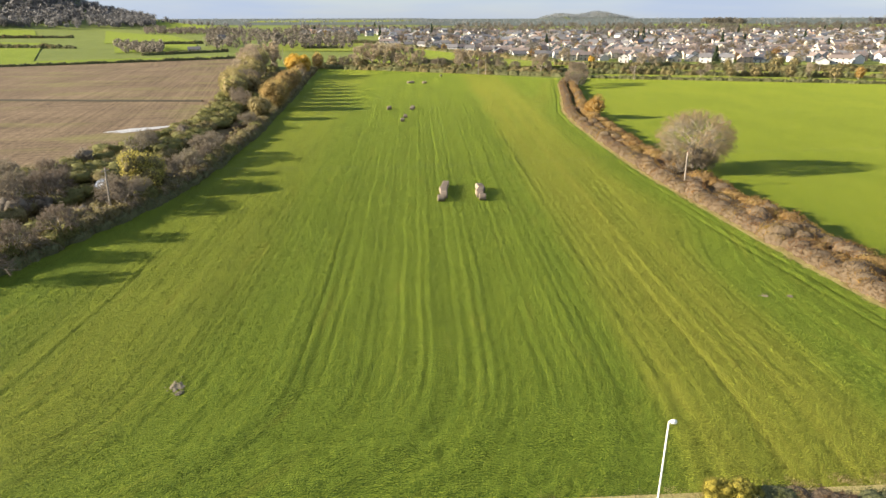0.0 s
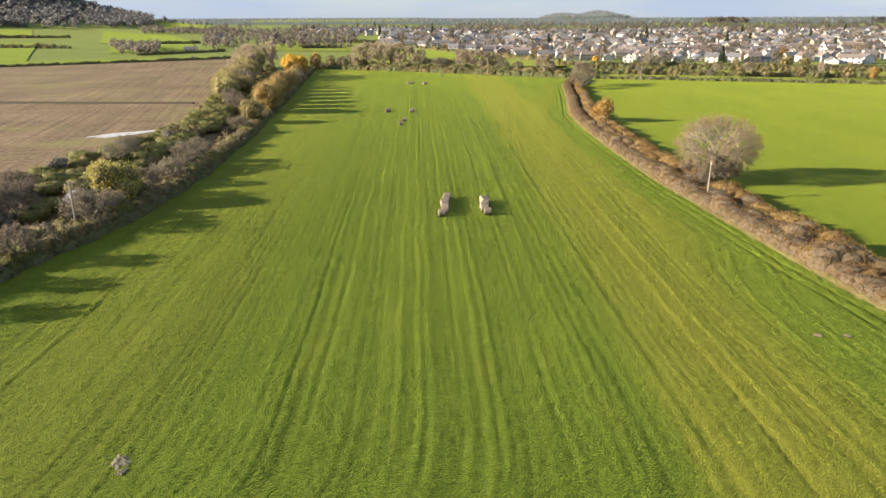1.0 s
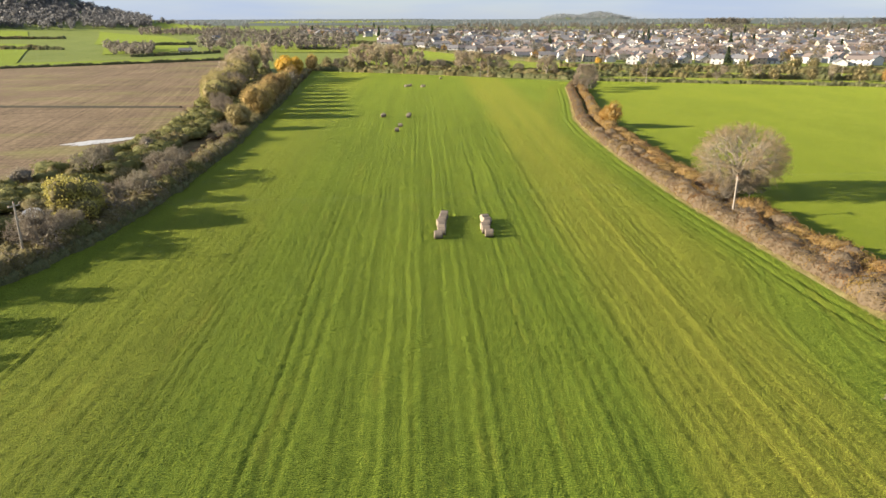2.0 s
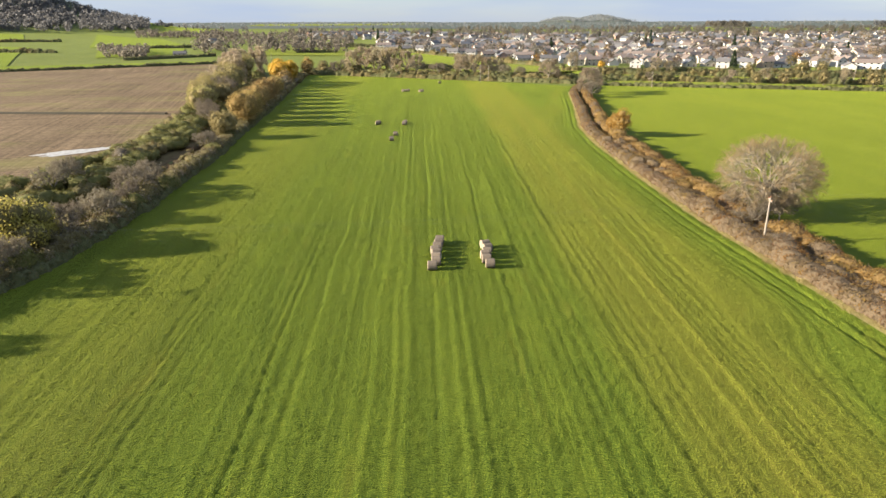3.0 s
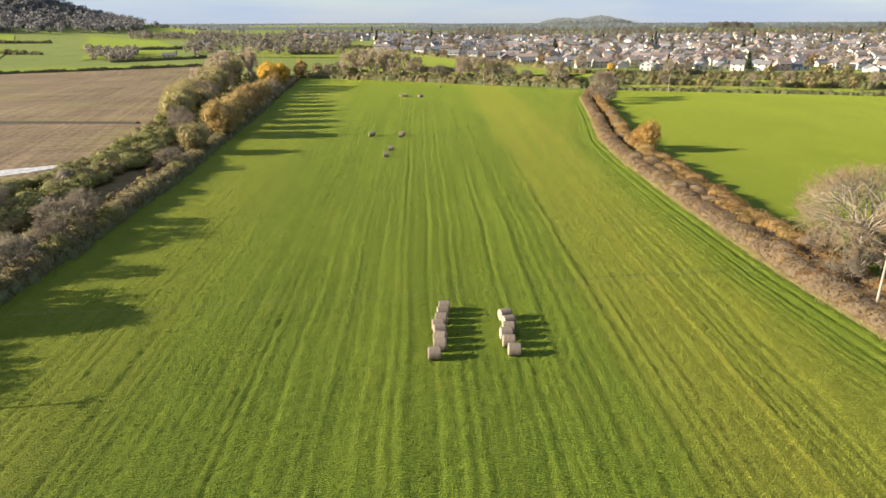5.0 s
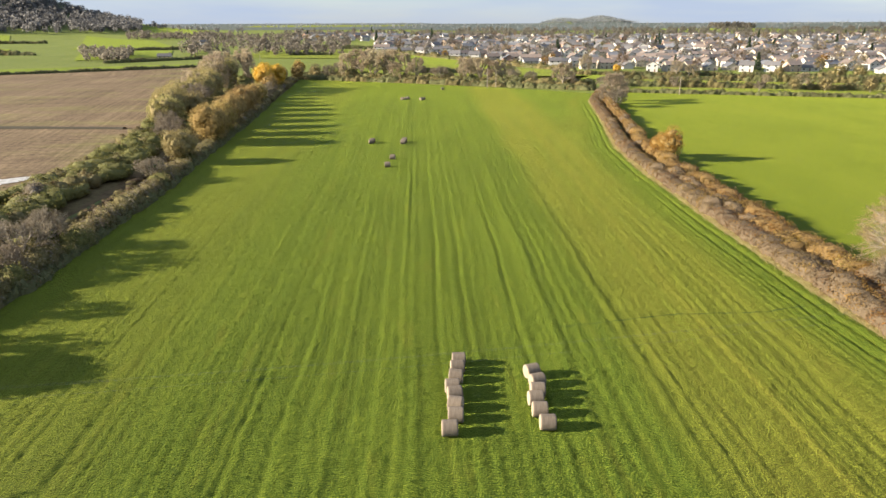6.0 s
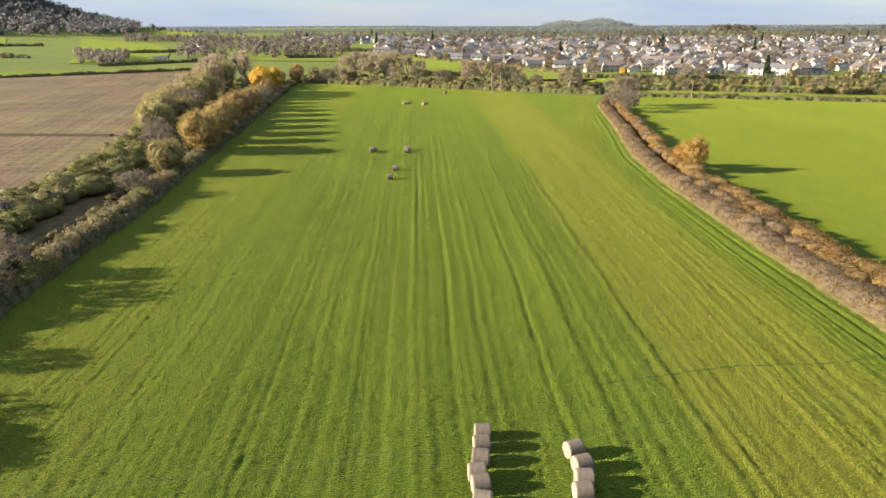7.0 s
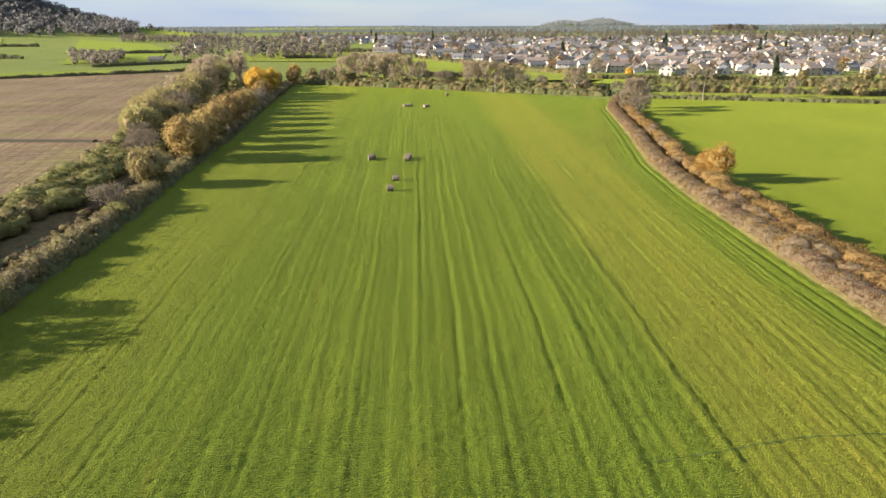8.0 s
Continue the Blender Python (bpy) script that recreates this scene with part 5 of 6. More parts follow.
# ---- poles, wires and the street lamp ----
def telegraph_pole(h, label, arm_turn=0.0, arm=True, material=None):
    ob = empty("telegraph_pole", Matrix.Identity(4), label, "pole", "telegraph poles")
    part("pole", tube_bm([(0, 0, -0.3), (0, 0, h * 0.5), (0, 0, h)], [0.15, 0.13, 0.11], 10), material or M_POLE, ob)
    if arm:
        bm = box_bm(-0.85, 0.85, -0.06, 0.06, h - 0.42, h - 0.30, 0.015)
        bmesh.ops.rotate(bm, verts=bm.verts[:], cent=(0, 0, 0), matrix=Matrix.Rotation(radians(arm_turn), 3, "Z"))
        cross = part("crossarm", bm, M_POLE, ob)
        for u in (-0.75, 0.0, 0.75):
            c, s = math.cos(radians(arm_turn)) * u, math.sin(radians(arm_turn)) * u
            z = h - 0.30 if u else h
            part("insulator", tube_bm([(c, s, z - 0.02), (c, s, z + 0.08), (c, s, z + 0.1), (c, s, z + 0.2)], [0.03, 0.05, 0.09, 0.04], 8), M_PORCELAIN, cross)
    return ob


POLE_L, POLE_R = Vector((-49.5, 89.5, 0)), Vector((46.75, 104.8, 0))
pl = telegraph_pole(7.95, "weathered wooden power pole with crossarm in the lane hedge", 75)
pl.matrix_basis = pose(*POLE_L, 0, 2.5, 0)
pr_ = telegraph_pole(6.5, "pale wooden power pole with crossarm beside the oak", 75)
pr_.matrix_basis = pose(*POLE_R, 0, -1.0, 0)
for i, (x, y, h) in enumerate([(31, 363, 9.5), (36, 371, 8.5), (110.5, 329, 7.5), (-110, 470, 11), (-104, 476, 11), (215, 338, 8)]):
    telegraph_pole(h, "slim distant wooden pole at a field hedge", 0, False).matrix_basis = pose(x, y, float(land(x, y)))


def wire(a, b, sag, label):
    n = 24
    pts = [Vector(a).lerp(Vector(b), i / n) - Vector((0, 0, sag * 4 * (i / n) * (1 - i / n))) for i in range(n + 1)]
    bm = tube_bm(pts, [0.0035] * (n + 1), 4)
    me = bpy.data.meshes.new("power_wire")
    bm.to_mesh(me)
    bm.free()
    me.materials.append(M_WIRE)
    tagged(new("power_wire", me), label, "wire", "overhead wires")


ca, sa = math.cos(radians(75)), math.sin(radians(75))
for u, dz in ((-0.75, -0.10), (0.0, 0.2), (0.75, -0.10)):
    off = Vector((ca * u, sa * u, 0))
    L = POLE_L + off + Vector((0.3, 0, 7.95 + dz))
    R = POLE_R + off + Vector((-0.1, 0, 6.5 + dz))
    wire(L, R, 1.1, "thin bare overhead wire across the pasture")
    wire(R, R + Vector((120, 19, 1.5)), 1.6, "thin overhead wire across the east pasture")
    wire(L, L + Vector((-110, -17, 1.0)), 1.4, "thin overhead wire across the scrub")


def street_lamp(x, y, h):
    ob = empty("street_lamp", pose(x, y, float(land(x, y)) + 0.05), "slim white street lamp beside the road", "lamp")
    part("column", tube_bm([(0, 0, -0.2), (0, 0, 1.2), (0, 0, 1.25), (0, 0, h)], [0.085, 0.085, 0.055, 0.045], 12), M_WHITE, ob)
    part("bracket", tube_bm([(0, 0, h - 0.02), (0.05, -0.02, h + 0.04), (0.14, -0.04, h + 0.05)], [0.045, 0.04, 0.035], 8), M_WHITE, ob)
    bm = bmesh.new()
    bmesh.ops.create_uvsphere(bm, u_segments=16, v_segments=10, radius=0.5)
    for v in bm.verts:
        v.co = Vector((0.22 + v.co.x * 0.42, -0.06 + v.co.y * 0.24, h + 0.05 + v.co.z * (0.26 if v.co.z > 0 else 0.12)))
    head = part("lamp_head", bm, M_WHITE, ob)
    bm = bmesh.new()
    bmesh.ops.create_uvsphere(bm, u_segments=16, v_segments=8, radius=0.5)
    for v in bm.verts:
        v.co = Vector((0.26 + v.co.x * 0.38, -0.06 + v.co.y * 0.22, h - 0.01 + v.co.z * 0.2))
    part("diffuser", bm, M_LAMP, head)


street_lamp(12.75, 25.0, 7.3)


# ---- vehicles in the lane ----
def parked_car(x, y, turn, paint, label, tall=1.45):
    car = empty("parked_car", pose(x, y, float(land(x, y)) + 0.08, 0, 0, turn), label, "car")
    prof = [(-2.1, 0.35), (-2.1, 0.75), (-1.95, 0.95), (-1.2, 1.0), (-0.55, tall - 0.03), (0.2, tall), (1.3, tall - 0.05), (1.9, 0.98), (2.1, 0.9), (2.1, 0.35)]
    bm = bmesh.new()
    sides = []
    for s in (-1, 1):
        sides.append([bm.verts.new((s * (0.86 if z < 1.05 else 0.66), yy, z)) for yy, z in prof])
    n = len(prof)
    for i in range(n):
        bm.faces.new((sides[0][i], sides[0][(i + 1) % n], sides[1][(i + 1) % n], sides[1][i]))
    bm.faces.new(sides[0][::-1])
    bm.faces.new(sides[1])
    bmesh.ops.recalc_face_normals(bm, faces=bm.faces[:])
    bmesh.ops.bevel(bm, geom=bm.edges[:], offset=0.05, segments=2, affect="EDGES")
    part("body", bm, paint, car)
    for s in (-1, 1):
        bm = bmesh.new()
        q = [bm.verts.new((s * (0.79 if z < 1.1 else 0.70), yy, z)) for yy, z in ((-0.95, 1.06), (-0.5, tall - 0.13), (1.15, tall - 0.15), (1.6, 1.06))]
        bm.faces.new(q)
        bmesh.ops.solidify(bm, geom=bm.faces[:], thickness=0.02)
        part("side_window", bm, M_GLASS, car, "dark side glass")
        for yy in (-1.3, 1.35):
            bm = bmesh.new()
            bmesh.ops.create_cone(bm, cap_ends=True, segments=20, radius1=0.31, radius2=0.31, depth=0.2, matrix=Matrix.Translation((s * 0.78, yy, 0.31)) @ Matrix.Rotation(radians(90), 4, "Y"))
            bmesh.ops.bevel(bm, geom=bm.edges[:], offset=0.03, segments=1, affect="EDGES")
            wheel = part("wheel", bm, M_TYRE, car, "black tyre")
            bm = bmesh.new()
            bmesh.ops.create_cone(bm, cap_ends=True, segments=16, radius1=0.19, radius2=0.17, depth=0.04, matrix=Matrix.Translation((s * 0.89, yy, 0.31)) @ Matrix.Rotation(radians(90 * s), 4, "Y"))
            part("rim", bm, M_STEEL, wheel)
    return car


parked_car(-60.0, 108.6, 2, M_WHITE, "white car parked in the hedged lane", 1.6)


# ---- polytunnels behind the end hedge ----
def polytunnel(x, y, turn, length):
    ob = empty("polytunnel", pose(x, y, float(land(x, y)), 0, 0, turn), "low milky plastic tunnel behind the field hedge", "greenhouse", "polytunnels")
    for i in range(7):
        u = -length / 2 + i * length / 6
        pts = [(u, 2.0 * math.cos(a), 1.9 * math.sin(a)) for a in np.linspace(0, math.pi, 11)]
        part("hoop", tube_bm(pts, [0.04] * 11, 5), M_STEEL, ob)
    bm = bmesh.new()
    rows = []
    for i in range(13):
        u = -length / 2 + i * length / 12
        dip = 0.97 + 0.03 * abs(math.cos(i * math.pi / 2))
        rows.append([bm.verts.new((u, 2.03 * math.cos(a) * dip, 1.93 * math.sin(a) * dip)) for a in np.linspace(0, math.pi, 17)])
    for a, b in zip(rows, rows[1:]):
        for i in range(16):
            bm.faces.new((a[i], a[i + 1], b[i + 1], b[i]))
    bm.faces.new(rows[0])
    bm.faces.new(rows[-1][::-1])
    bmesh.ops.recalc_face_normals(bm, faces=bm.faces[:])
    part("cover", bm, M_PLASTIC, ob, "milky plastic cover")


polytunnel(-15.5, 409.5, -27, 13)
polytunnel(4.5, 400.5, -27, 8)


# ---- the town ----
M_WALLS = [rough_mat("white_render", (0.46, 0.44, 0.41), (0.60, 0.575, 0.535), 0.5, 0.85, 0.2, 0.02, vary=0.08),
           rough_mat("cream_render", (0.44, 0.385, 0.30), (0.56, 0.50, 0.40), 0.5, 0.85, 0.2, 0.02, vary=0.1),
           rough_mat("buff_brick", (0.38, 0.28, 0.20), (0.52, 0.40, 0.30), 1.5, 0.9, 0.4, 0.02, vary=0.15),
           rough_mat("red_brick", (0.27, 0.17, 0.13), (0.38, 0.26, 0.20), 1.5, 0.9, 0.4, 0.02, vary=0.15)]
M_ROOFS = [rough_mat("grey_tiles", (0.12, 0.115, 0.115), (0.20, 0.19, 0.19), 0.8, 0.8, 0.5, 0.05, (1, 1, 4), vary=0.2),
           rough_mat("brown_tiles", (0.15, 0.12, 0.105), (0.24, 0.195, 0.17), 0.8, 0.8, 0.5, 0.05, (1, 1, 4), vary=0.2),
           rough_mat("slate", (0.10, 0.105, 0.12), (0.17, 0.175, 0.19), 0.8, 0.6, 0.5, 0.05, (1, 1, 4), vary=0.2)]
M_DOOR = rough_mat("painted_door", (0.10, 0.06, 0.05), (0.20, 0.12, 0.10), 1.0, 0.5, 0.1, 0.01, vary=0.3)


def house_proto(w, d, eaves, ridge, wall, roof, label, gable=False, floors=2, name="house"):
    """A small house: walls with gables, a two-slope roof, chimney, windows and door."""
    ob = empty(name, Matrix.Identity(4), label, "house", "houses of the town")
    bm = bmesh.new()
    ax = (lambda a, b, z: (a, b, z)) if not gable else (lambda a, b, z: (b, a, z))
    L, W = (w, d) if not gable else (d, w)
    ends = []
    for s in (-1, 1):
        ends.append([bm.verts.new(ax(s * L / 2, b, z)) for b, z in ((-W / 2, -1.5), (W / 2, -1.5), (W / 2, eaves), (0, ridge - 0.1), (-W / 2, eaves))])
    bm.faces.new(ends[0])
    bm.faces.new(ends[1][::-1])
    for i in (0, 1, 4):
        bm.faces.new((ends[0][i], ends[0][(i + 1) % 5], ends[1][(i + 1) % 5], ends[1][i]))
    bmesh.ops.recalc_face_normals(bm, faces=bm.faces[:])
    part("wall", bm, wall, ob)
    o, t = 0.35, 0.22
    slope = (ridge - eaves) / (W / 2)
    for s in (-1, 1):
        bm = bmesh.new()
        pts = [(0, ridge), (s * (W / 2 + o), eaves - slope * o), (s * (W / 2 + o), eaves - slope * o + t), (0, ridge + t)]
        a = [bm.verts.new(ax(-L / 2 - o, b, z)) for b, z in pts]
        b_ = [bm.verts.new(ax(L / 2 + o, b, z)) for b, z in pts]
        bm.faces.new(a)
        bm.faces.new(b_[::-1])
        for i in range(4):
            bm.faces.new((a[i], a[(i + 1) % 4], b_[(i + 1) % 4], b_[i]))
        bmesh.ops.recalc_face_normals(bm, faces=bm.faces[:])
        part("roof", bm, roof, ob)
    cx, cy = (L * 0.36, 0.3) if not gable else (0.3, L * 0.3)
    bm = box_bm(cx - 0.35, cx + 0.35, cy - 0.3, cy + 0.3, ridge - 0.8, ridge + 0.9, 0.03)
    part("chimney", bm, M_WALLS[3] if wall is not M_WALLS[3] else M_WALLS[2], ob)
    front = -d / 2
    cols = 2 if w < 10 else 3 if w < 14 else 4
    for fl in range(floors):
        z = 0.9 + fl * 2.5
        for c in range(cols):
            x = (c - (cols - 1) / 2) * (w / cols)
            if fl == 0 and c == cols // 2:
                part("door", box_bm(x - 0.45, x + 0.45, front - 0.05, front + 0.06, 0.0, 2.05, 0.02), M_DOOR, ob)
                continue
            bm = box_bm(x - 0.7, x + 0.7, front - 0.06, front + 0.05, z, z + 1.15)
            bm.faces.ensure_lookup_table()
            face = min(bm.faces, key=lambda q: q.calc_center_median().y)
            inner = bmesh.ops.inset_region(bm, faces=[face], thickness=0.1)
            face.material_index = 1
            part("window", bm, M_WHITE, ob).data.materials.append(M_GLASS)
    return ob


HOUSES = [
    house_proto(8.5, 7.0, 4.4, 6.6, M_WALLS[0], M_ROOFS[0], "white rendered two-storey house with grey tiled roof"),
    house_proto(7.2, 8.0, 4.4, 6.9, M_WALLS[0], M_ROOFS[1], "white gabled house with brown tiled roof", True),
    house_proto(10.0, 7.0, 4.4, 6.5, M_WALLS[1], M_ROOFS[1], "cream semi-detached house with brown roof"),
    house_proto(11.5, 7.6, 2.5, 4.7, M_WALLS[0], M_ROOFS[0], "white bungalow with low grey roof", False, 1, "bungalow"),
    house_proto(8.0, 9.5, 2.5, 5.0, M_WALLS[1], M_ROOFS[2], "cream gabled bungalow with slate roof", True, 1, "bungalow"),
    house_proto(15.0, 7.0, 4.4, 6.4, M_WALLS[0], M_ROOFS[1], "white terrace of joined houses with brown roofs", name="terrace"),
    house_proto(8.5, 7.0, 4.4, 6.6, M_WALLS[2], M_ROOFS[1], "buff brick house with brown tiled roof"),
    house_proto(8.5, 7.5, 4.4, 6.7, M_WALLS[3], M_ROOFS[2], "red brick house with slate roof", True),
]


def town_front(x):
    return float(np.interp(x, [-175, -60, -45, 10, 60, 95, 160, 250, 340, 500], [960, 940, 660, 590, 530, 494, 464, 446, 438, 434]))


def lay_out_town():
    rng = np.random.default_rng(17)
    spots = []
    row = 0
    y = 425.0
    while y < 1260:
        x = -190 + rng.random() * 12
        while x < 0.80 * y + 40:
            bend = 6 * math.sin(x * 0.021 + row) + 0.05 * (x - 150)
            yy = y + bend
            if yy > town_front(x) + 4 and rng.random() < (0.86 if yy < 640 else 0.74 if yy < 850 else 0.6):
                spots.append((x + rng.normal(0, 1.0), yy + rng.normal(0, 1.5), row))
            x += (12.5 + 3 * rng.random()) * (1 + (yy - 430) / 1500)
        row += 1
        y += (14 if row % 2 else 21) * (1 + (y - 425) / 900)
    return spots


SPOTS = lay_out_town()
NEAR_HOUSES = sorted(SPOTS, key=lambda s: s[1] + 0.15 * abs(s[0] - 150))[:290]
FAR_HOUSES = [s for s in SPOTS if s not in set(NEAR_HOUSES)]
rng = np.random.default_rng(23)
used = set()
for i, (x, y, row) in enumerate(NEAR_HOUSES):
    block = int(x // 75) + row * 7
    fav = [0, 1, 5, 3, 0, 2, 1, 4][block % 8]
    k = fav if rng.random() < 0.6 else int(rng.integers(len(HOUSES)))
    turn = [0, 8, -12, 20, -25, 4][block % 6] + rng.normal(0, 4) + (90 if rng.random() < 0.12 else 0)
    m = pose(x, y, float(land(x, y)) - 0.3, 0, 0, turn)
    if k in used:
        copy_thing(HOUSES[k], m)
    else:
        used.add(k)
        HOUSES[k].matrix_basis = m
for k, h in enumerate(HOUSES):
    if k not in used:
        h.matrix_basis = pose(300 + 15 * k, 700, float(land(300 + 15 * k, 700)))


BARN = house_proto(10, 6, 2.4, 4.2, M_WALLS[1], M_ROOFS[0], "grey-roofed barn among the western fields", False, 1, "barn")
BARN.matrix_basis = pose(-201, 570, float(land(-201, 570)), 0, 0, 12)
copy_thing(HOUSES[0], pose(-247, 802, float(land(-247, 802)), 0, 0, 30))


def far_houses():
    """The far rows of houses, joined."""
    rng = np.random.default_rng(29)
    hp = Heap()
    for x, y, row in FAR_HOUSES:
        w, d, e, r = 9 + 4 * rng.random(), 8.0, 4.8, 7.4
        if rng.random() < 0.4:
            w, d = d, w
        a = rng.normal(0, 0.3)
        c, s = math.cos(a), math.sin(a)
        z0 = float(land(x, y))

        def put(pts):
            return [(x + c * p - s * q, y + s * p + c * q, z0 + z) for p, q, z in pts]

        wall = int(rng.choice([0, 0, 0, 1, 2, 3]))
        roof = 4 + int(rng.integers(3))
        hw, hd = w / 2, d / 2
        hp.add(put([(-hw, -hd, -2), (hw, -hd, -2), (hw, hd, -2), (-hw, hd, -2), (-hw, -hd, e), (hw, -hd, e), (hw, hd, e), (-hw, hd, e)]),
               [(0, 1, 5, 4), (1, 2, 6, 5), (2, 3, 7, 6), (3, 0, 4, 7)], wall)
        if w > d:
            hp.add(put([(-hw, -hd, e), (-hw, hd, e), (-hw, 0, r), (hw, -hd, e), (hw, hd, e), (hw, 0, r)]), [(0, 2, 1), (3, 4, 5)], wall)
            hp.add(put([(-hw - .3, -hd - .3, e - .2), (hw + .3, -hd - .3, e - .2), (hw + .3, 0, r + .1), (-hw - .3, 0, r + .1), (-hw - .3, hd + .3, e - .2), (hw + .3, hd + .3, e - .2)]),
                   [(0, 1, 2, 3), (3, 2, 5, 4)], roof)
        else:
            hp.add(put([(-hw, -hd, e), (hw, -hd, e), (0, -hd, r), (-hw, hd, e), (hw, hd, e), (0, hd, r)]), [(0, 1, 2), (3, 5, 4)], wall)
            hp.add(put([(-hw - .3, -hd - .3, e - .2), (0, -hd - .3, r + .1), (0, hd + .3, r + .1), (-hw - .3, hd + .3, e - .2), (hw + .3, -hd - .3, e - .2), (hw + .3, hd + .3, e - .2)]),
                   [(0, 1, 2, 3), (1, 4, 5, 2)], roof)
        for fx in (-0.28, 0.28):
            for z in (0.9, 3.2):
                hp.add(put([(fx * w - .6, -hd - .05, z), (fx * w + .6, -hd - .05, z), (fx * w + .6, -hd - .05, z + 1.1), (fx * w - .6, -hd - .05, z + 1.1)]), [(0, 1, 2, 3)], 7)
    ob = hp.make("distant_houses", M_WALLS + M_ROOFS + [M_GLASS])
    tagged(ob, "white and brick houses with tiled roofs far up the slope", "houses", kind="stuff")


far_houses()


# ---- trees of the town and the far woods ----
def small_tree(name, seed, h, w, mat, label, n=170, size=0.52):
    rng = np.random.default_rng(seed)
    tree = empty(name, Matrix.Identity(4), label, "tree", "trees of the town")
    tr = Heap()
    tr.limb(np.array([0, 0, -0.5]), np.array([0, 0, h * 0.4]), h * 0.03, h * 0.02, 0, 6)
    ls = lobes(rng, w, w, h, 9, 0.5)
    for c, r in ls[:6]:
        tr.limb(np.array([0, 0, h * 0.25]), c, h * 0.015, h * 0.006, 0, 4)
    under(tr.make("trunk", [M_BARK]), tree)
    cr = Heap()
    p, q = on_lobes(rng, ls, n, 0.3, 1.15)
    cr.leaves(p, np.full(n, size), 0, rng, out=q, loose=0.5)
    p, q = on_lobes(rng, ls, n, 0.5, 0.9)
    cr.twigs(p, p + unit(q + [0, 0, 0.3]) * (h * 0.14), 0.07, 0, rng)
    under(cr.make("crown", [mat]), tree)
    return tree


def conifer(seed, h, w):
    rng = np.random.default_rng(seed)
    tree = empty("conifer", Matrix.Identity(4), "dark green conifer among the houses", "tree", "trees of the town")
    tr = Heap()
    tr.limb(np.array([0, 0, -0.5]), np.array([0, 0, h * 0.9]), h * 0.02, h * 0.004, 0, 6)
    under(tr.make("trunk", [M_BARK]), tree)
    cr = Heap()
    n = 420
    z = h * (0.06 + 0.92 * rng.random(n) ** 1.4)
    a = rng.random(n) * math.tau
    r = w / 2 * (1 - z / h) * (0.5 + 0.6 * rng.random(n)) + 0.1
    cr.leaves(np.stack([r * np.cos(a), r * np.sin(a), z], -1), np.full(n, 0.6), 0, rng)
    under(cr.make("crown", [F_CONIFER]), tree)
    return tree


S_TREES = [small_tree("garden_tree", 61, 8, 7, F_HAZEWOOD, "bare brown garden tree among the houses"),
           small_tree("garden_tree", 62, 9, 8, F_PINK, "reddish bare tree among the houses"),
           small_tree("garden_tree", 63, 7, 6.5, F_RUST, "orange-brown autumn tree among the houses"),
           small_tree("garden_tree", 64, 7.5, 6, F_DULL, "olive-leaved tree among the houses"),
           conifer(65, 10, 4.5), conifer(66, 13, 5)]
rng = np.random.default_rng(31)
for i in range(430):
    y = 455 + 760 * rng.random() ** 1.2
    x = -180 + (0.78 * y + 210) * rng.random()
    if y < town_front(x) + 2:
        continue
    k = int(rng.choice(6, p=[0.46, 0.22, 0.10, 0.12, 0.05, 0.05]))
    plant(S_TREES[k], x, y, 0.7 + 0.7 * rng.random())


def woodland(name, label, count, place, mat, seed, size=(6, 10), n=80):
    rng = np.random.default_rng(seed)
    hp = Heap()
    done = 0
    while done < count:
        q = place(rng)
        if q is None:
            continue
        x, y = q
        done += 1
        h = size[0] + (size[1] - size[0]) * rng.random()
        z = float(land(x, y))
        d = unit(rng.standard_normal((n, 3)))
        c = np.array([x, y, z + h * 0.55]) + d * np.array([h * 0.42, h * 0.42, h * 0.48]) * (0.55 + 0.5 * rng.random((n, 1)))
        hp.leaves(c, np.full(n, h * 0.115), 0, rng, out=unit(d + [0, 0, 0.35]), loose=0.35)
        hp.limb(np.array([x, y, z - 1.0]), np.array([x, y, z + h * 0.6]), h * 0.03, h * 0.015, 1, 4)
    tagged(hp.make(name, [mat, M_BARK]), label, "woodland", kind="stuff")


def box_place(x0, x1, y0, y1):
    return lambda r: (x0 + (x1 - x0) * r.random(), y0 + (y1 - y0) * r.random())


def fan_place(s0, s1, y0, y1):
    def f(r):
        y = y0 + (y1 - y0) * r.random()
        return (s0 + (s1 - s0) * r.random()) * y, y
    return f


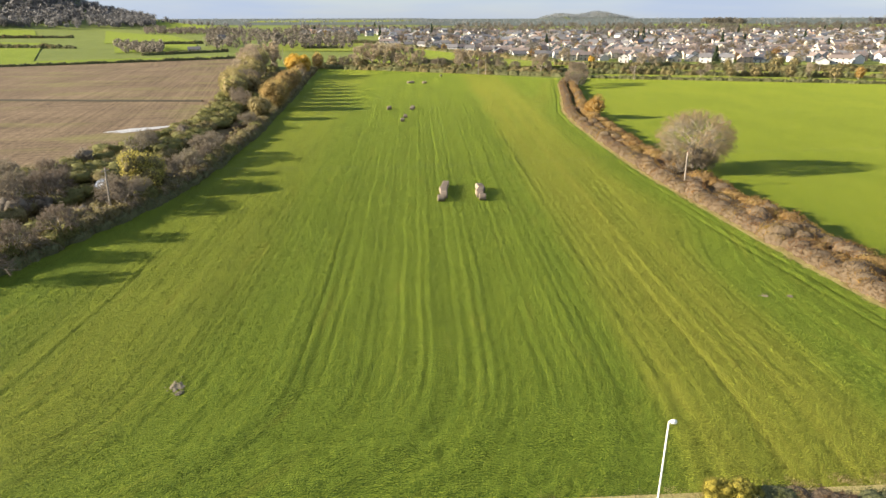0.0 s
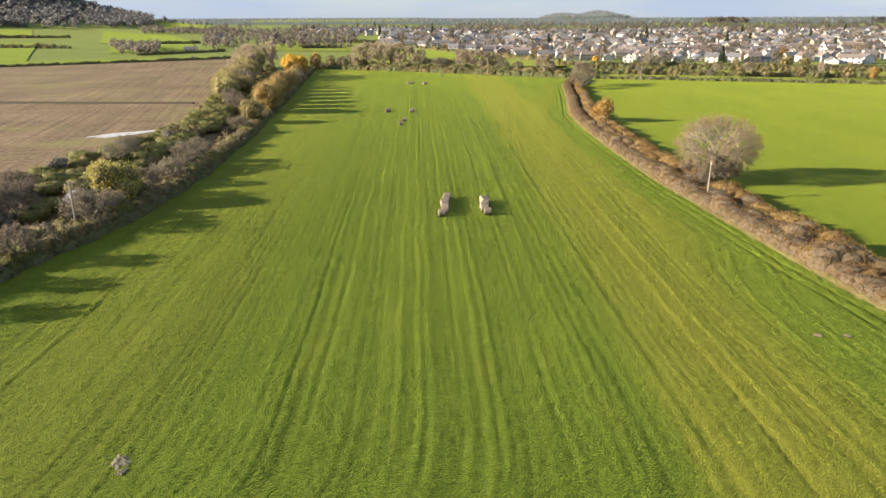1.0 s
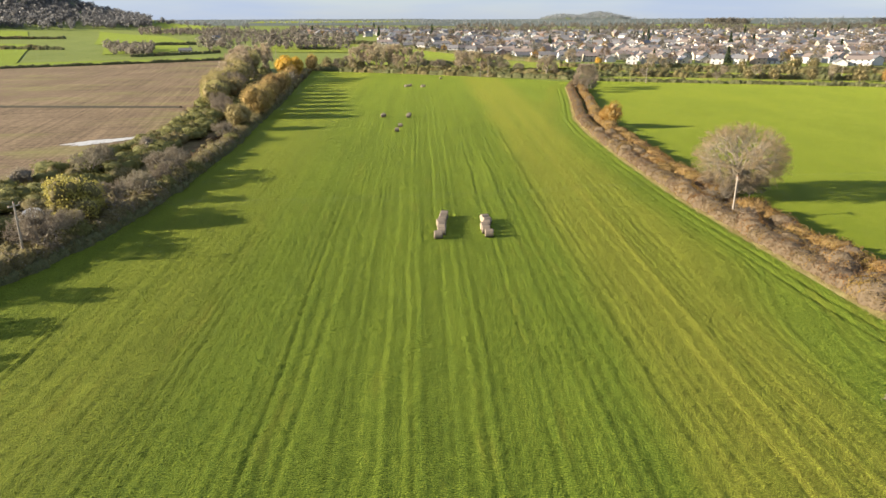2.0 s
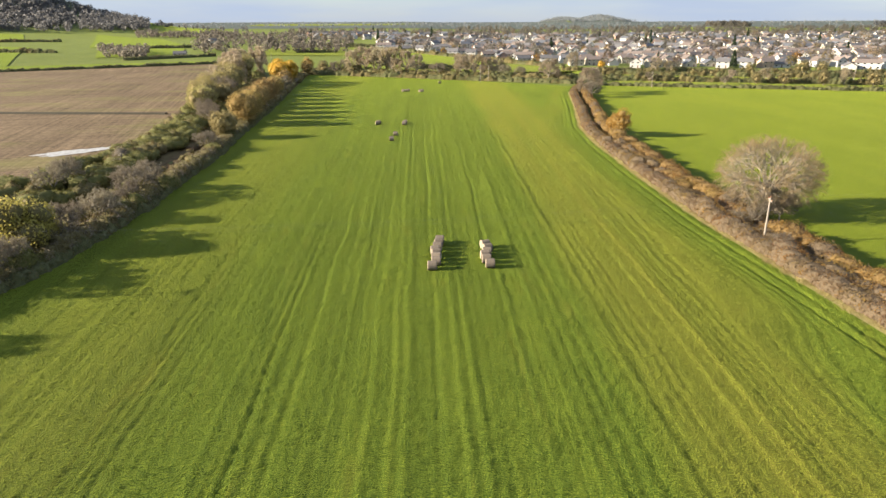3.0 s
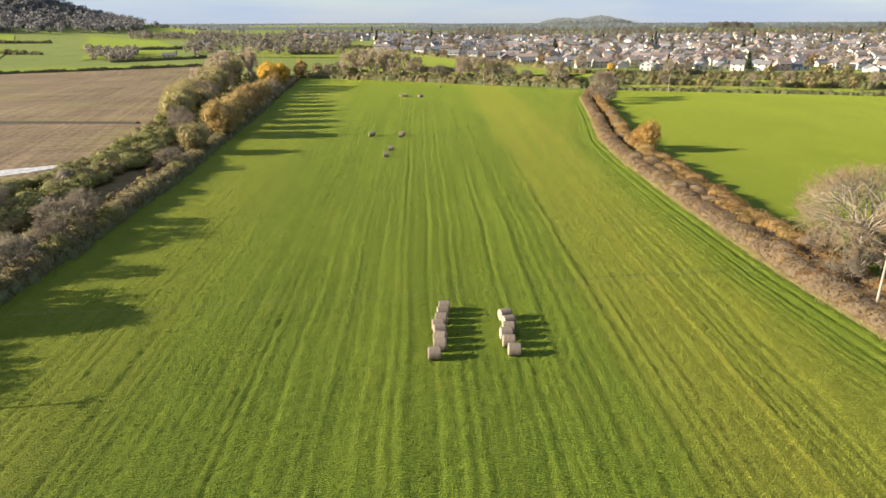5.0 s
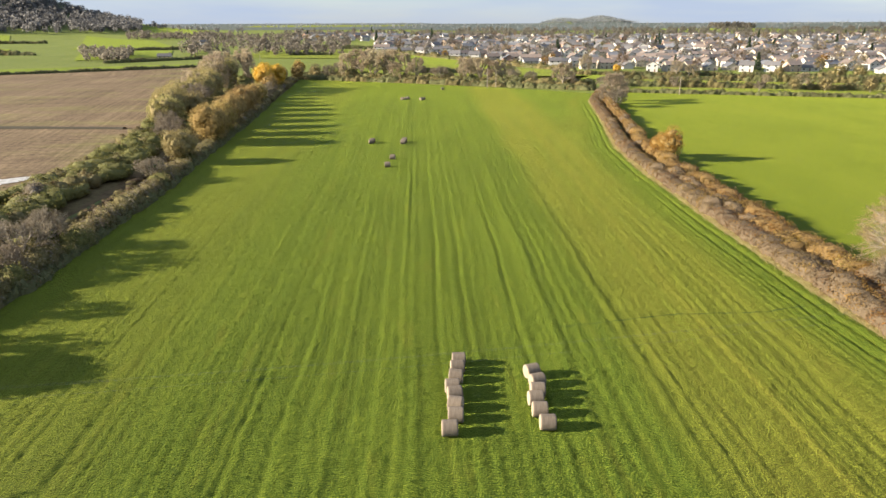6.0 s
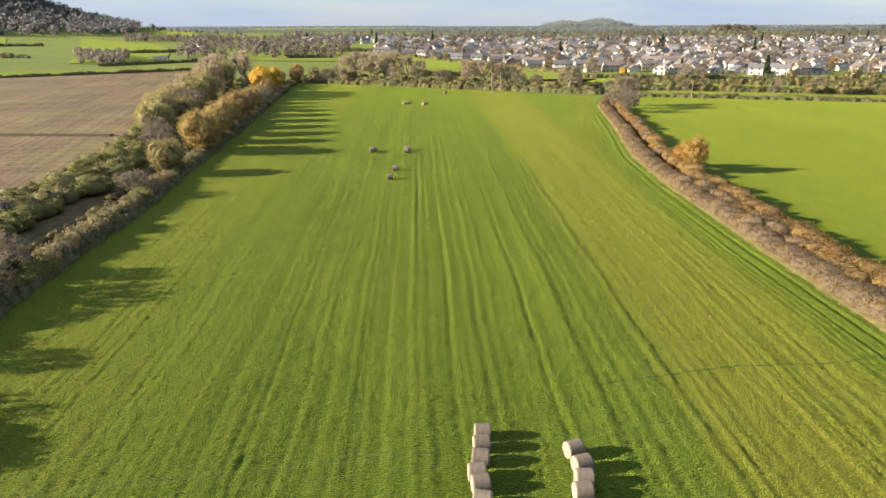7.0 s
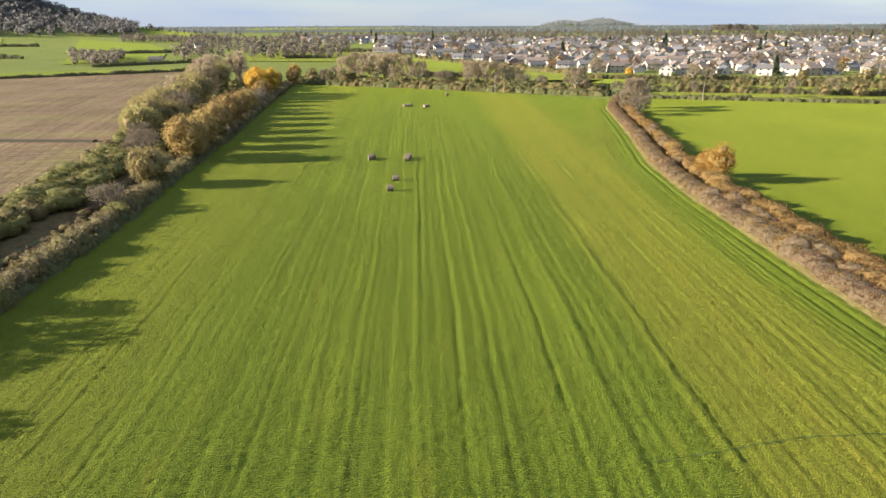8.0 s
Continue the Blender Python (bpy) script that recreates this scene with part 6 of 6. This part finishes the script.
# bare wood turned grey, with the haze before the hill in its colour
F_HAZEHILLWOOD = foliage_mat("hazed_bare_hill_wood", (0.167, 0.162, 0.158), (0.203, 0.198, 0.191), (0.243, 0.236, 0.227), through_light=0.75)
woodland("hill_woodland", "dense bare woodland covering the western hill", 1150, lambda r: (lambda x, y: (x, y) if land(x, y) > 21 + 6 * r.random() and x < -0.405 * y and x > -0.75 * y else None)(-1200 + 750 * r.random(), 1040 + 420 * r.random()), F_HAZEHILLWOOD, 71, (10, 17), 60)
woodland("valley_woodland", "brown hedgerow trees in the western valley", 330, fan_place(-0.33, -0.10, 590, 1250), F_HAZEWOOD, 72, (5, 11), 60)
woodland("slope_woodland", "mixed trees along the upper edge of the town", 520, fan_place(-0.20, 0.80, 1150, 1420), F_HAZEWOOD, 73, (7, 12), 60)
woodland("ridge_woodland", "brown and orange trees behind the town", 420, fan_place(0.05, 0.82, 1400, 2000), F_HAZEWOOD, 74, (8, 14), 60)
woodland("ridge_copse", "rounded copse on the eastern ridge", 80, box_place(965, 1085, 2150, 2260), F_HAZEWOOD, 75, (14, 22))
woodland("ridge_copse", "dark copse at the end of the ridge", 70, box_place(1570, 1700, 2150, 2260), F_HAZEHILLWOOD, 81, (14, 20))
woodland("skyline_trees", "single bare trees along the skyline", 24, fan_place(-0.42, -0.26, 1380, 1420), F_HAZEHILLWOOD, 76, (6, 14))
woodland("far_hill_woodland", "woodland on the distant hill, haze painted in as grey-green", 1300, lambda r: (lambda x, y: (x, y) if land(x, y) > 48 + 4 * r.random() else None)(560 + 700 * r.random(), 3250 + 350 * r.random()), F_HAZEHILL, 77, (8, 13), 24)
woodland("far_ridge_trees", "tree belts on the far ridges with haze in their colour", 900, fan_place(-0.7, 0.85, 2100, 3500), F_HAZEHILL, 78, (8, 15), 24)
woodland("valley_scrub", "grey scrub beside the western pastures", 60, fan_place(-0.47, -0.40, 540, 640), F_HAZEWOOD, 79, (5, 9), 60)
woodland("valley_copse", "brown scrub band below the hilltop pasture", 140, fan_place(-0.42, -0.27, 1030, 1180), F_HAZEWOOD, 80, (5, 10), 60)
woodland("town_trees", "bare brown trees between the houses", 260, lambda r: (lambda x, y: (x, y) if y > town_front(x) + 6 else None)(-150 + 1000 * r.random(), 520 + 640 * r.random()), F_HAZEWOOD, 82, (6, 11), 60)
